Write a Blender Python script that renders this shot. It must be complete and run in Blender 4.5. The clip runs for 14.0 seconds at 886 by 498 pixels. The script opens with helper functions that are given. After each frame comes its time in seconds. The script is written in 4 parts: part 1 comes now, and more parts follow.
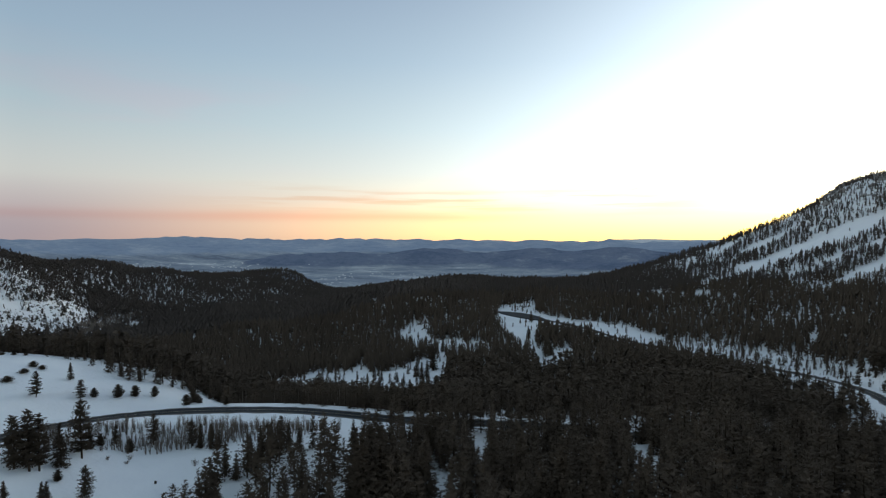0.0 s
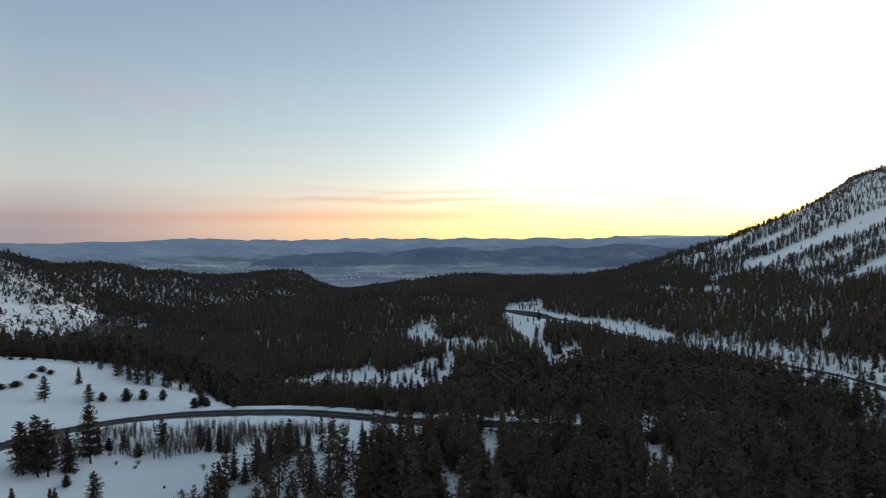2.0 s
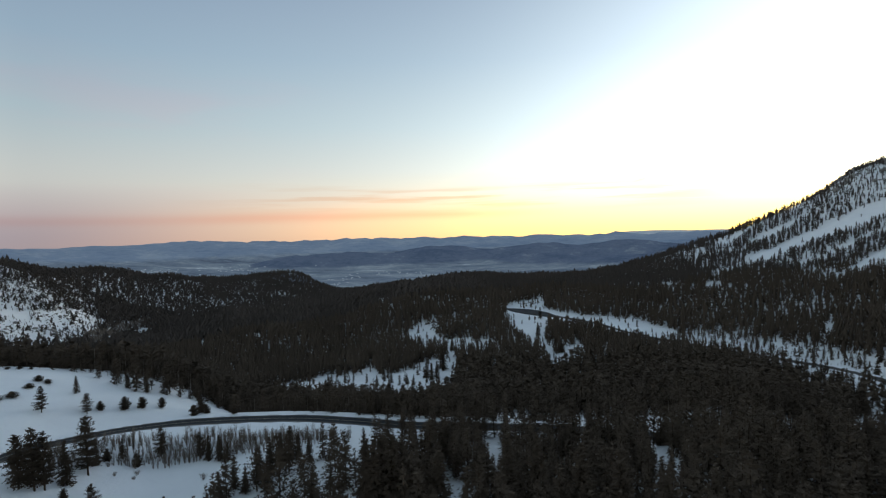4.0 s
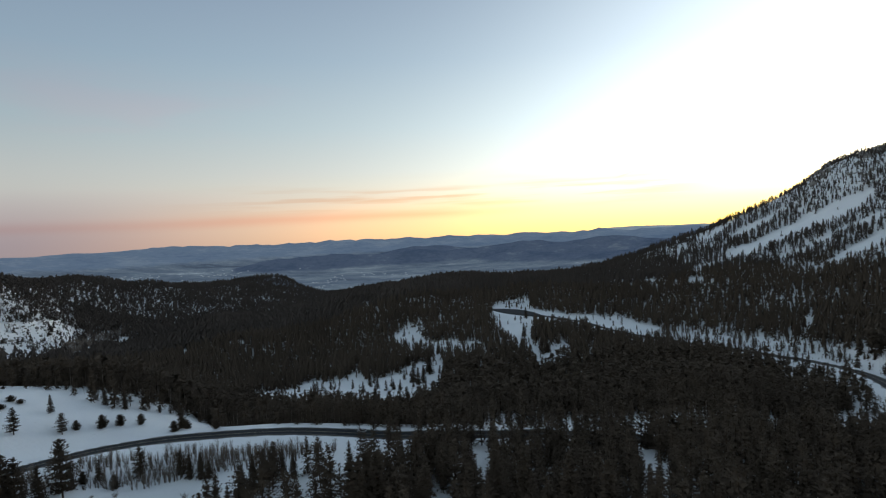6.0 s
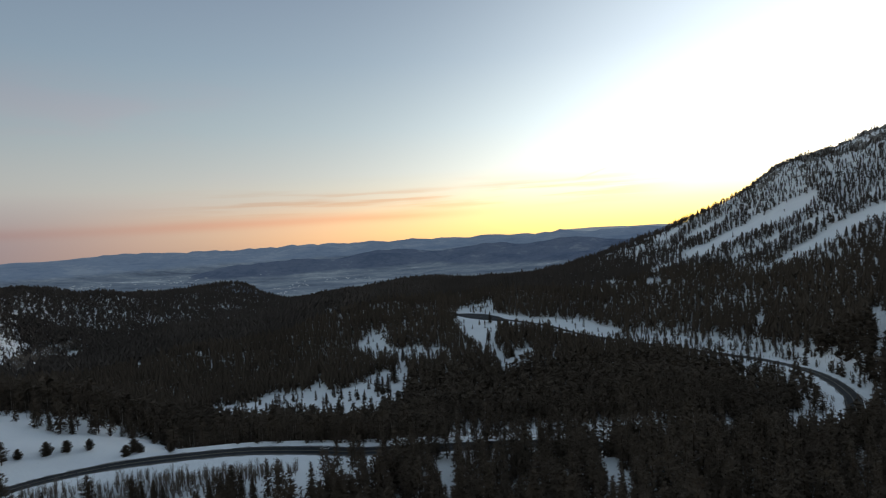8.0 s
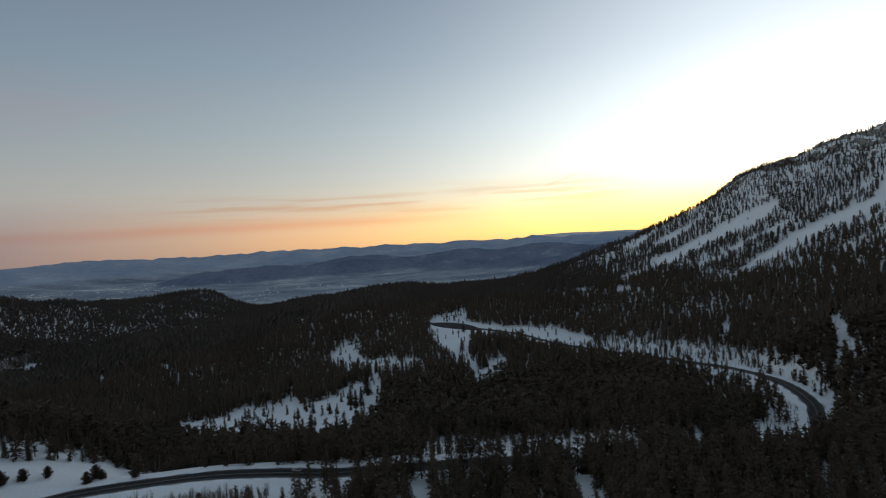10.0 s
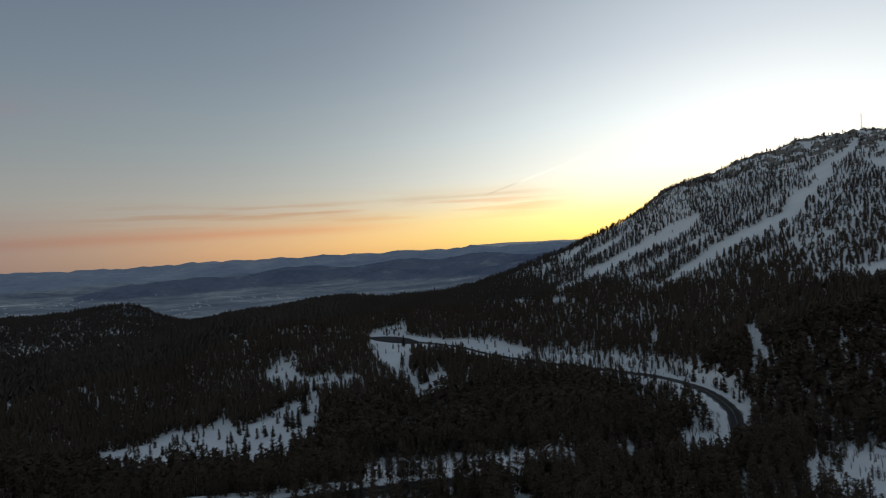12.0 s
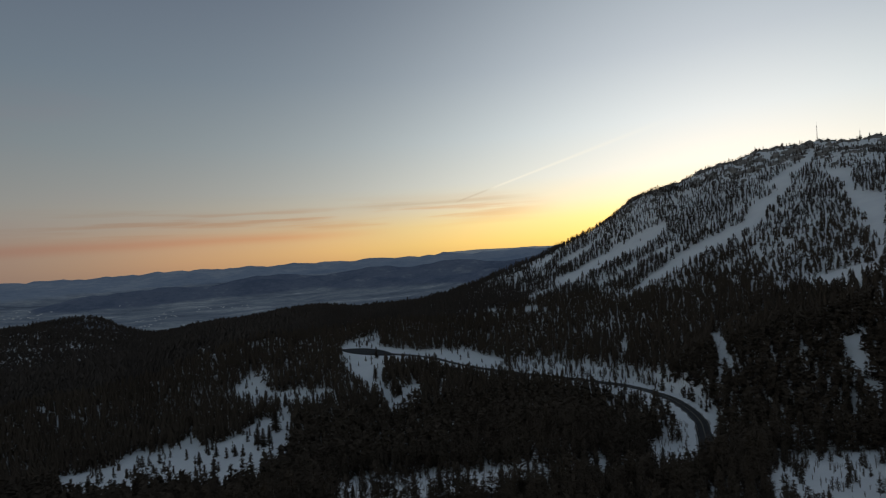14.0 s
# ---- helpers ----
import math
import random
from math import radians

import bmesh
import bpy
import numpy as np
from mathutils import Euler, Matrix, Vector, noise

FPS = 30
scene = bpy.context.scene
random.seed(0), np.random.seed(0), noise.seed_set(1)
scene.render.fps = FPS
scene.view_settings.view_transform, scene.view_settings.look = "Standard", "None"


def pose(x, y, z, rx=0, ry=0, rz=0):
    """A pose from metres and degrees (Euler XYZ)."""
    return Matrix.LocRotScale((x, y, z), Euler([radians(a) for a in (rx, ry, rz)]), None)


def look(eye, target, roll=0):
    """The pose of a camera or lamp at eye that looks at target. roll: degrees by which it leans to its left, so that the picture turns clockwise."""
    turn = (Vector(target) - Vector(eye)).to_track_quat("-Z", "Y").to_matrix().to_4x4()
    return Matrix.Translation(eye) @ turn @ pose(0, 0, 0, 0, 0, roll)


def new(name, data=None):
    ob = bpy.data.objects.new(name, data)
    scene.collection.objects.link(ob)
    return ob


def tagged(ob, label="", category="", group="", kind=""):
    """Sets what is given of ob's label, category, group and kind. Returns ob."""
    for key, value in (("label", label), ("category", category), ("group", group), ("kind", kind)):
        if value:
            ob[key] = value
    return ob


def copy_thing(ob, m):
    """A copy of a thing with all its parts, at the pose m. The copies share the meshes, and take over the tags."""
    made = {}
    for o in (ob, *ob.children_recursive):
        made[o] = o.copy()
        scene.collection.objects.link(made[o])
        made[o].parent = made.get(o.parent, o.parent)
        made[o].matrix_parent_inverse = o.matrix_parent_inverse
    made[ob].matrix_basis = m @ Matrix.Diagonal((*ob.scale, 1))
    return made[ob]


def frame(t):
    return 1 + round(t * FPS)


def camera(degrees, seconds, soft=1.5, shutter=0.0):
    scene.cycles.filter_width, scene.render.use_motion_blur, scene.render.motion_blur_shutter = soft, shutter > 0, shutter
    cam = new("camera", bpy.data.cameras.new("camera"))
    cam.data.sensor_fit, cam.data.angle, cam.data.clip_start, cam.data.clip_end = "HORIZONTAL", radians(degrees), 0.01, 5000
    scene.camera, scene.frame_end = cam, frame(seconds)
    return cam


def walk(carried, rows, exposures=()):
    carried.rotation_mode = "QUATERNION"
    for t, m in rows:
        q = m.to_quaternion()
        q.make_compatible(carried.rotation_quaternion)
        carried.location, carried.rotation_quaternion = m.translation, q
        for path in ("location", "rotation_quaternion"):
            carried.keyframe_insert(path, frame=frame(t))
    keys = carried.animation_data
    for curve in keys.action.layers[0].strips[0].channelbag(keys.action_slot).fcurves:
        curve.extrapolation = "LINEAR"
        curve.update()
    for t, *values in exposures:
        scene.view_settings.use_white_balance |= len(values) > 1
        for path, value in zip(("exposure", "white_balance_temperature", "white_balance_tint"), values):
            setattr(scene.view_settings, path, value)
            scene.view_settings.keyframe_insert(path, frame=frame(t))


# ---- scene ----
# ---- camera ----
cam = camera(79.30, 14.0, soft=1.15)
PATH = [
    (0, pose(-0.00, 0.00, 87.00, 88.387, -0.169, 0.015)),
    (0.5, pose(-0.20, 0.66, 87.04, 88.441, -0.057, -0.262)),
    (1, pose(-0.39, 1.35, 87.11, 88.431, 0.069, -0.798)),
    (1.5, pose(-0.56, 2.08, 87.23, 88.370, 0.295, 0.069)),
    (2, pose(-0.70, 2.87, 87.42, 88.247, 0.552, 0.629)),
    (2.5, pose(-0.78, 3.72, 87.66, 88.097, 0.819, 0.608)),
    (3, pose(-0.82, 4.61, 87.96, 88.081, 1.100, 0.565)),
    (5.5, pose(0.26, 9.53, 91.57, 87.992, 2.448, -0.104)),
    (6, pose(0.58, 10.18, 92.64, 87.942, 2.683, -1.057)),
    (6.5, pose(0.90, 10.79, 93.75, 87.915, 2.904, -1.954)),
    (7, pose(1.23, 11.37, 94.91, 87.895, 3.083, -3.049)),
    (7.5, pose(1.54, 11.93, 96.11, 87.941, 3.282, -4.046)),
    (8, pose(1.82, 12.46, 97.35, 88.005, 3.351, -4.945)),
    (10.5, pose(1.80, 14.14, 105.32, 88.508, 3.402, -8.916)),
    (11, pose(1.76, 14.19, 106.96, 88.657, 3.397, -10.336)),
    (11.5, pose(1.72, 14.20, 108.60, 88.835, 3.407, -12.221)),
    (12, pose(1.71, 14.17, 110.23, 88.986, 3.443, -14.337)),
    (12.5, pose(1.72, 14.11, 111.88, 89.139, 3.491, -15.766)),
    (13, pose(1.77, 14.04, 113.53, 89.241, 3.606, -16.709)),
    (13.5, pose(1.84, 13.95, 115.20, 89.324, 3.695, -17.284)),
    (14, pose(1.91, 13.86, 116.88, 89.496, 3.790, -17.294)),
]
EXPOSURES = [(0.0, 0.0, 6500, 10), (3.0, -0.05, 6500, 10), (5.5, -0.15, 6540, 10.5), (7.0, -0.28, 6580, 11), (8.0, -0.42, 6600, 12), (10.5, -0.76, 6640, 13), (12.0, -1.05, 6700, 13.5), (13.0, -1.23, 6720, 14), (14.0, -1.35, 6720, 14)]
walk(cam, PATH, EXPOSURES)


# ---- sky and light ----
SUN_BEARING = 46.0  # degrees to the right of ahead; the sun sits just behind the mountain
SUN_HEIGHT = 2.0


def ramp_node(tree, stops, smooth="EASE"):
    n = tree.nodes.new("ShaderNodeValToRGB")
    n.color_ramp.interpolation = smooth
    while len(n.color_ramp.elements) < len(stops):
        n.color_ramp.elements.new(0.5)
    for e, (p, c) in zip(n.color_ramp.elements, stops):
        e.position, e.color = p, (*c, 1) if len(c) == 3 else c
    return n


def math_node(tree, what, a, b=None, clamp=False):
    n = tree.nodes.new("ShaderNodeMath")
    n.operation, n.use_clamp = what, clamp
    for i, v in enumerate((a, b)):
        if v is None:
            continue
        if isinstance(v, (int, float)):
            n.inputs[i].default_value = v
        else:
            tree.links.new(v, n.inputs[i])
    return n.outputs[0]


def mix_node(tree, fac, a, b, blend="MIX"):
    n = tree.nodes.new("ShaderNodeMix")
    n.data_type, n.blend_type = "RGBA", blend
    for i, v in ((0, fac), (6, a), (7, b)):
        if isinstance(v, (int, float)):
            n.inputs[i].default_value = v
        elif isinstance(v, tuple):
            n.inputs[i].default_value = (*v, 1)
        else:
            tree.links.new(v, n.inputs[i])
    return n.outputs[2]


world = bpy.data.worlds.new("dusk_sky")
scene.world = world
world.use_nodes = True
wt = world.node_tree
wt.nodes.clear()
coord = wt.nodes.new("ShaderNodeTexCoord").outputs["Generated"]
split = wt.nodes.new("ShaderNodeSeparateXYZ")
wt.links.new(coord, split.inputs[0])
sx, sy, up = split.outputs
flat = math_node(wt, "SQRT", math_node(wt, "ADD", math_node(wt, "MULTIPLY", sx, sx), math_node(wt, "MULTIPLY", sy, sy)))
flat = math_node(wt, "MAXIMUM", flat, 0.001)
toward = math_node(wt, "DIVIDE", math_node(wt, "ADD", math_node(wt, "MULTIPLY", sx, math.sin(radians(SUN_BEARING))),
                                           math_node(wt, "MULTIPLY", sy, math.cos(radians(SUN_BEARING)))), flat)
lift = math_node(wt, "ADD", math_node(wt, "MULTIPLY", up, 0.9), 0.05, clamp=True)
away_ramp = ramp_node(wt, [(0.02, (0.36, 0.31, 0.33)), (0.05, (0.46, 0.39, 0.395)), (0.085, (0.55, 0.47, 0.46)), (0.13, (0.55, 0.565, 0.55)),
                           (0.22, (0.385, 0.485, 0.54)), (0.32, (0.285, 0.40, 0.51)), (0.45, (0.215, 0.295, 0.42)), (0.7, (0.125, 0.18, 0.25)), (0.95, (0.09, 0.125, 0.17))], "LINEAR")
sun_ramp = ramp_node(wt, [(0.02, (2.6, 1.6, 0.36)), (0.05, (3.1, 2.3, 0.62)), (0.08, (3.0, 2.5, 1.0)), (0.11, (2.6, 2.45, 1.7)), (0.15, (2.2, 2.38, 2.2)),
                          (0.22, (1.8, 2.09, 2.16)), (0.32, (1.26, 1.49, 1.65)), (0.45, (0.79, 0.97, 1.12)), (0.7, (0.3, 0.38, 0.46)), (0.95, (0.09, 0.17, 0.25))], "LINEAR")
for r_ in (away_ramp, sun_ramp):
    wt.links.new(lift, r_.inputs[0])
behind = ramp_node(wt, [(0.0, (2.2, 2.03, 1.72)), (0.42, (1.6, 1.54, 1.4)), (0.56, (1, 1, 1))], "EASE")
wt.links.new(math_node(wt, "MULTIPLY", math_node(wt, "ADD", toward, 1.0), 0.5), behind.inputs[0])
toward = math_node(wt, "MAXIMUM", toward, 0.0)
nearness = math_node(wt, "ADD", math_node(wt, "MULTIPLY", math_node(wt, "POWER", toward, math_node(wt, "ADD", math_node(wt, "MULTIPLY", math_node(wt, "MAXIMUM", up, 0.0), 9.5), 4.9)), 0.78), math_node(wt, "MULTIPLY", math_node(wt, "POWER", toward, 1.3), 0.215))
away_colour = mix_node(wt, 1.0, away_ramp.outputs[0], behind.outputs[0], "MULTIPLY")
sky_colour = mix_node(wt, nearness, away_colour, sun_ramp.outputs[0])

# long thin cloud streaks low over the horizon
bearing = math_node(wt, "ARCTAN2", sx, sy)


def spread(stops):
    """A weight along the bearing, given in degrees."""
    n = ramp_node(wt, [(0.5 + b_ / 180.0, (v_, v_, v_)) for b_, v_ in stops], "EASE")
    wt.links.new(math_node(wt, "ADD", math_node(wt, "DIVIDE", bearing, math.pi), 0.5), n.inputs[0])
    return n.outputs[0]


def bank(height, width):
    """A soft band round that height of the direction's z."""
    u = math_node(wt, "DIVIDE", math_node(wt, "SUBTRACT", level, height), width)
    return math_node(wt, "POWER", 2.718, math_node(wt, "MULTIPLY", math_node(wt, "MULTIPLY", u, u), -1.0))


def sky_noise(across, upward, detail):
    at = wt.nodes.new("ShaderNodeCombineXYZ")
    wt.links.new(math_node(wt, "MULTIPLY", bearing, across), at.inputs[0])
    wt.links.new(math_node(wt, "MULTIPLY", up, upward), at.inputs[1])
    n = wt.nodes.new("ShaderNodeTexNoise")
    n.inputs["Scale"].default_value, n.inputs["Detail"].default_value = 1.0, detail
    wt.links.new(at.outputs[0], n.inputs["Vector"])
    return n.outputs["Fac"]


wisp = sky_noise(3.0, 62.0, 5.0)
level = math_node(wt, "ADD", up, math_node(wt, "MULTIPLY", math_node(wt, "SUBTRACT", sky_noise(1.6, 20.0, 3.0), 0.5), 0.012))
pink_bank = math_node(wt, "MULTIPLY", math_node(wt, "MULTIPLY", bank(0.031, 0.0085), spread([(-60, 0.5), (-30, 0.6), (-18, 1.0), (-2, 1.0), (15, 0.0)])), 0.9)
sky_colour = mix_node(wt, pink_bank, sky_colour, mix_node(wt, 1.0, sky_colour, (0.98, 0.76, 0.75), "MULTIPLY"))
torn = ramp_node(wt, [(0.45, (0, 0, 0)), (0.6, (1, 1, 1))], "EASE")
wt.links.new(wisp, torn.inputs[0])
streaks = math_node(wt, "MULTIPLY", math_node(wt, "MULTIPLY", torn.outputs[0], bank(0.062, 0.021)), spread([(-30, 0.0), (-8, 0.8), (8, 1.0), (22, 0.9), (31, 0.0)]))
sky_colour = mix_node(wt, math_node(wt, "MULTIPLY", streaks, 0.95), sky_colour, mix_node(wt, 1.0, sky_colour, (0.91, 0.70, 0.61), "MULTIPLY"))
long_streak = math_node(wt, "MULTIPLY", bank(0.078, 0.0035), spread([(5, 0.0), (14, 0.8), (22, 0.8), (29, 0.0)]))
sky_colour = mix_node(wt, math_node(wt, "MULTIPLY", long_streak, 0.7), sky_colour, mix_node(wt, 1.0, sky_colour, (0.78, 0.66, 0.60), "MULTIPLY"))

# faint rosy wisps higher up, away from the glow
rosy = ramp_node(wt, [(0.46, (0, 0, 0)), (0.66, (1, 1, 1))], "EASE")
wt.links.new(sky_noise(2.2, 11.0, 3.0), rosy.inputs[0])
rosy_at = math_node(wt, "MULTIPLY", math_node(wt, "MULTIPLY", rosy.outputs[0], bank(0.19, 0.085)), spread([(-75, 1.0), (-24, 1.0), (-4, 0.0)]))
sky_colour = mix_node(wt, rosy_at, sky_colour, mix_node(wt, 1.0, sky_colour, (1.1, 0.95, 0.96), "MULTIPLY"))

# a dull mauve veil low in the sky opposite the glow
veil = math_node(wt, "MULTIPLY", bank(0.02, 0.055), spread([(-75, 0.7), (-38, 1.0), (-17, 0.0)]))
sky_colour = mix_node(wt, veil, sky_colour, mix_node(wt, 1.0, sky_colour, (0.70, 0.76, 0.88), "MULTIPLY"))

# the warm belt right on the horizon
warm = math_node(wt, "MULTIPLY", bank(0.0, 0.052), spread([(-45, 0.0), (-22, 0.28), (-6, 0.75), (4, 0.78), (15, 0.35), (32, 0.0)]))
sky_colour = mix_node(wt, warm, sky_colour, (0.50, 0.13, 0.01), "ADD")

# a thin vapour trail climbing towards the sun
def direction(bearing_deg, height_deg):
    b_, h_ = radians(bearing_deg), radians(height_deg)
    return Vector((math.sin(b_) * math.cos(h_), math.cos(b_) * math.cos(h_), math.sin(h_)))


trail_a, trail_b = direction(18.7, 4.3), direction(41.7, 10.9)
across, along = trail_a.cross(trail_b).normalized(), (trail_b - trail_a).normalized()


def dot_node(v):
    n = wt.nodes.new("ShaderNodeVectorMath")
    n.operation = "DOT_PRODUCT"
    wt.links.new(coord, n.inputs[0])
    n.inputs[1].default_value = v
    return n.outputs["Value"]


run = math_node(wt, "DIVIDE", math_node(wt, "SUBTRACT", dot_node(along), trail_a.dot(along)), (trail_b - trail_a).length)
thin = math_node(wt, "SUBTRACT", 1.0, math_node(wt, "MULTIPLY", math_node(wt, "ABSOLUTE", dot_node(across)), math_node(wt, "SUBTRACT", 430.0, math_node(wt, "MULTIPLY", run, 300.0))), clamp=True)
fade = ramp_node(wt, [(0.14, (0, 0, 0)), (0.24, (1, 1, 1)), (0.5, (0.8, 0.8, 0.8)), (1.0, (0, 0, 0))], "LINEAR")
young_end = ramp_node(wt, [(0.0, (0, 0, 0)), (0.05, (1, 1, 1)), (0.15, (1, 1, 1)), (0.2, (0, 0, 0))], "LINEAR")
wt.links.new(run, young_end.inputs[0])
sky_colour = mix_node(wt, math_node(wt, "MULTIPLY", math_node(wt, "MULTIPLY", thin, young_end.outputs[0]), 0.8), sky_colour, mix_node(wt, 1.0, sky_colour, (0.82, 0.78, 0.76), "MULTIPLY"))
wt.links.new(run, fade.inputs[0])
trail = math_node(wt, "MULTIPLY", math_node(wt, "MULTIPLY", thin, fade.outputs[0]), 0.36)
sky_colour = mix_node(wt, trail, sky_colour, (2.6, 2.5, 2.0))
nishita = wt.nodes.new("ShaderNodeTexSky")
nishita.sky_type, nishita.sun_disc = "NISHITA", False
nishita.sun_elevation, nishita.sun_rotation = radians(SUN_HEIGHT), radians(SUN_BEARING)
bg_a, bg_b, both, wout = (wt.nodes.new("ShaderNodeBackground"), wt.nodes.new("ShaderNodeBackground"),
                          wt.nodes.new("ShaderNodeAddShader"), wt.nodes.new("ShaderNodeOutputWorld"))
wt.links.new(sky_colour, bg_a.inputs[0])
wt.links.new(nishita.outputs[0], bg_b.inputs[0])
bg_a.inputs[1].default_value, bg_b.inputs[1].default_value = 1.0, 0.03
wt.links.new(bg_a.outputs[0], both.inputs[0])
wt.links.new(bg_b.outputs[0], both.inputs[1])
wt.links.new(both.outputs[0], wout.inputs[0])

sun = new("sun", bpy.data.lights.new("sun", "SUN"))
sun.data.energy, sun.data.angle, sun.data.color = 0.5, radians(10), (1.0, 0.86, 0.66)
sun.matrix_world = look((math.sin(radians(SUN_BEARING)) * 100, math.cos(radians(SUN_BEARING)) * 100, math.tan(radians(SUN_HEIGHT)) * 100), (0, 0, 0))


# ---- materials ----
def material(name, rough=0.8):
    m = bpy.data.materials.new(name)
    m.use_nodes = True
    t = m.node_tree
    b = t.nodes["Principled BSDF"]
    b.inputs["Roughness"].default_value = rough
    b.inputs["Specular IOR Level"].default_value = 0.2
    return m, t, b


def noise_node(t, vector, scale, detail=4.0, rough=0.55):
    n = t.nodes.new("ShaderNodeTexNoise")
    n.inputs["Scale"].default_value, n.inputs["Detail"].default_value, n.inputs["Roughness"].default_value = scale, detail, rough
    t.links.new(vector, n.inputs["Vector"])
    return n.outputs["Fac"]


def place(t):
    return t.nodes.new("ShaderNodeNewGeometry").outputs["Position"]


def bump(t, b, height, strength, distance):
    n = t.nodes.new("ShaderNodeBump")
    n.inputs["Strength"].default_value, n.inputs["Distance"].default_value = strength, distance
    t.links.new(height, n.inputs["Height"])
    t.links.new(n.outputs[0], b.inputs["Normal"])


def snow_material():
    m, t, b = material("snow", 0.65)
    p = place(t)
    soft, fine = noise_node(t, p, 0.035), noise_node(t, p, 0.6, 6)
    c = ramp_node(t, [(0.3, (0.83, 0.852, 0.89)), (0.7, (0.885, 0.908, 0.935))])
    t.links.new(soft, c.inputs[0])
    grit = ramp_node(t, [(0.62, (0, 0, 0)), (0.8, (0.25, 0.25, 0.25))])
    t.links.new(fine, grit.inputs[0])
    t.links.new(mix_node(t, grit.outputs[0], c.outputs[0], (0.45, 0.46, 0.48)), b.inputs["Base Color"])
    bump(t, b, math_node(t, "ADD", soft, math_node(t, "MULTIPLY", fine, 0.35)), 0.5, 1.5)
    return m


def plain_material(name, low, high, scale, rough=0.85, relief=0.0):
    """Colour between low and high by noise of that scale, with grain ten times finer."""
    m, t, b = material(name, rough)
    p = place(t)
    big, small = noise_node(t, p, scale), noise_node(t, p, scale * 10, 5)
    c = ramp_node(t, [(0.3, low), (0.7, high)])
    t.links.new(math_node(t, "ADD", math_node(t, "MULTIPLY", big, 0.6), math_node(t, "MULTIPLY", small, 0.4)), c.inputs[0])
    t.links.new(c.outputs[0], b.inputs["Base Color"])
    if relief:
        bump(t, b, small, 0.6, relief)
    return m


def foliage_material(name, low, high):
    m, t, b = material(name, 0.9)
    geo = t.nodes.new("ShaderNodeNewGeometry")
    c = ramp_node(t, [(0.0, low), (1.0, high)])
    stand = noise_node(t, geo.outputs["Position"], 0.012, 3)
    t.links.new(math_node(t, "ADD", math_node(t, "MULTIPLY", geo.outputs["Random Per Island"], 0.22), math_node(t, "MULTIPLY", stand, 0.78)), c.inputs[0])
    t.links.new(c.outputs[0], b.inputs["Base Color"])
    b.inputs["Specular IOR Level"].default_value = 0.08
    # dense needles scatter light upwards: soften the facets
    tilt, soft = t.nodes.new("ShaderNodeVectorMath"), t.nodes.new("ShaderNodeVectorMath")
    tilt.operation, soft.operation = "MULTIPLY_ADD", "NORMALIZE"
    t.links.new(geo.outputs["Normal"], tilt.inputs[0])
    tilt.inputs[1].default_value, tilt.inputs[2].default_value = (0.4, 0.4, 0.4), (0, 0, 0.6)
    t.links.new(tilt.outputs[0], soft.inputs[0])
    t.links.new(soft.outputs[0], b.inputs["Normal"])
    return m


def haze_tinted_basin():
    """Basin land: streaked flats, wooded hills, the far range and a paler one, blended by how far each rises out of the
    others. Distance haze is put into these base colours.
    """
    m, t, b = material("haze_tinted_land", 1.0)
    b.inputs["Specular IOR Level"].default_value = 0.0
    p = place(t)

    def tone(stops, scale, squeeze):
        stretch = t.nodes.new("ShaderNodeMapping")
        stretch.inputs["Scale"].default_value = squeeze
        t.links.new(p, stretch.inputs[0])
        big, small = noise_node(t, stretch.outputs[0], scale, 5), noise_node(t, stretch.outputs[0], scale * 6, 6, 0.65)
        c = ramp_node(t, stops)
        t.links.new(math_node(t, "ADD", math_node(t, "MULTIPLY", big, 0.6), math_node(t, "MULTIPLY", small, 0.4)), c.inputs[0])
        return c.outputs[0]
    # blue-grey tones stand in for distance haze, paler ridge by ridge
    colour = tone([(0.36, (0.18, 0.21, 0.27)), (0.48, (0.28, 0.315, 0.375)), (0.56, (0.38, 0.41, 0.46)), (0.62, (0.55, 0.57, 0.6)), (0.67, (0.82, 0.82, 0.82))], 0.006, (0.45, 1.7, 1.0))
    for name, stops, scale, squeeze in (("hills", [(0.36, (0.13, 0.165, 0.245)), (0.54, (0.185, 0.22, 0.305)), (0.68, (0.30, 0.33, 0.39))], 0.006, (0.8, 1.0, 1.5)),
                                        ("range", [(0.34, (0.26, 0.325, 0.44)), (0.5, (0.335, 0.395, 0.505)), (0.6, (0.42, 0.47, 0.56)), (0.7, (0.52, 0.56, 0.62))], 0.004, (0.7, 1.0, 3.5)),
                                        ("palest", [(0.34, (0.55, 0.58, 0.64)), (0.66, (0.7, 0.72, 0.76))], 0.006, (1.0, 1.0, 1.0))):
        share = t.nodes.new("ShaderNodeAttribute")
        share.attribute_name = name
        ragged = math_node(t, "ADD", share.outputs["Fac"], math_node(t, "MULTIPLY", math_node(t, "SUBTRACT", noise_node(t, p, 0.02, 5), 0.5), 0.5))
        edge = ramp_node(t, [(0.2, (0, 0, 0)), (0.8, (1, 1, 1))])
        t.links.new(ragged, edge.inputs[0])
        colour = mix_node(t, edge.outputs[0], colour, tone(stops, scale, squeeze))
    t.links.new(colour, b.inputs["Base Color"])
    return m


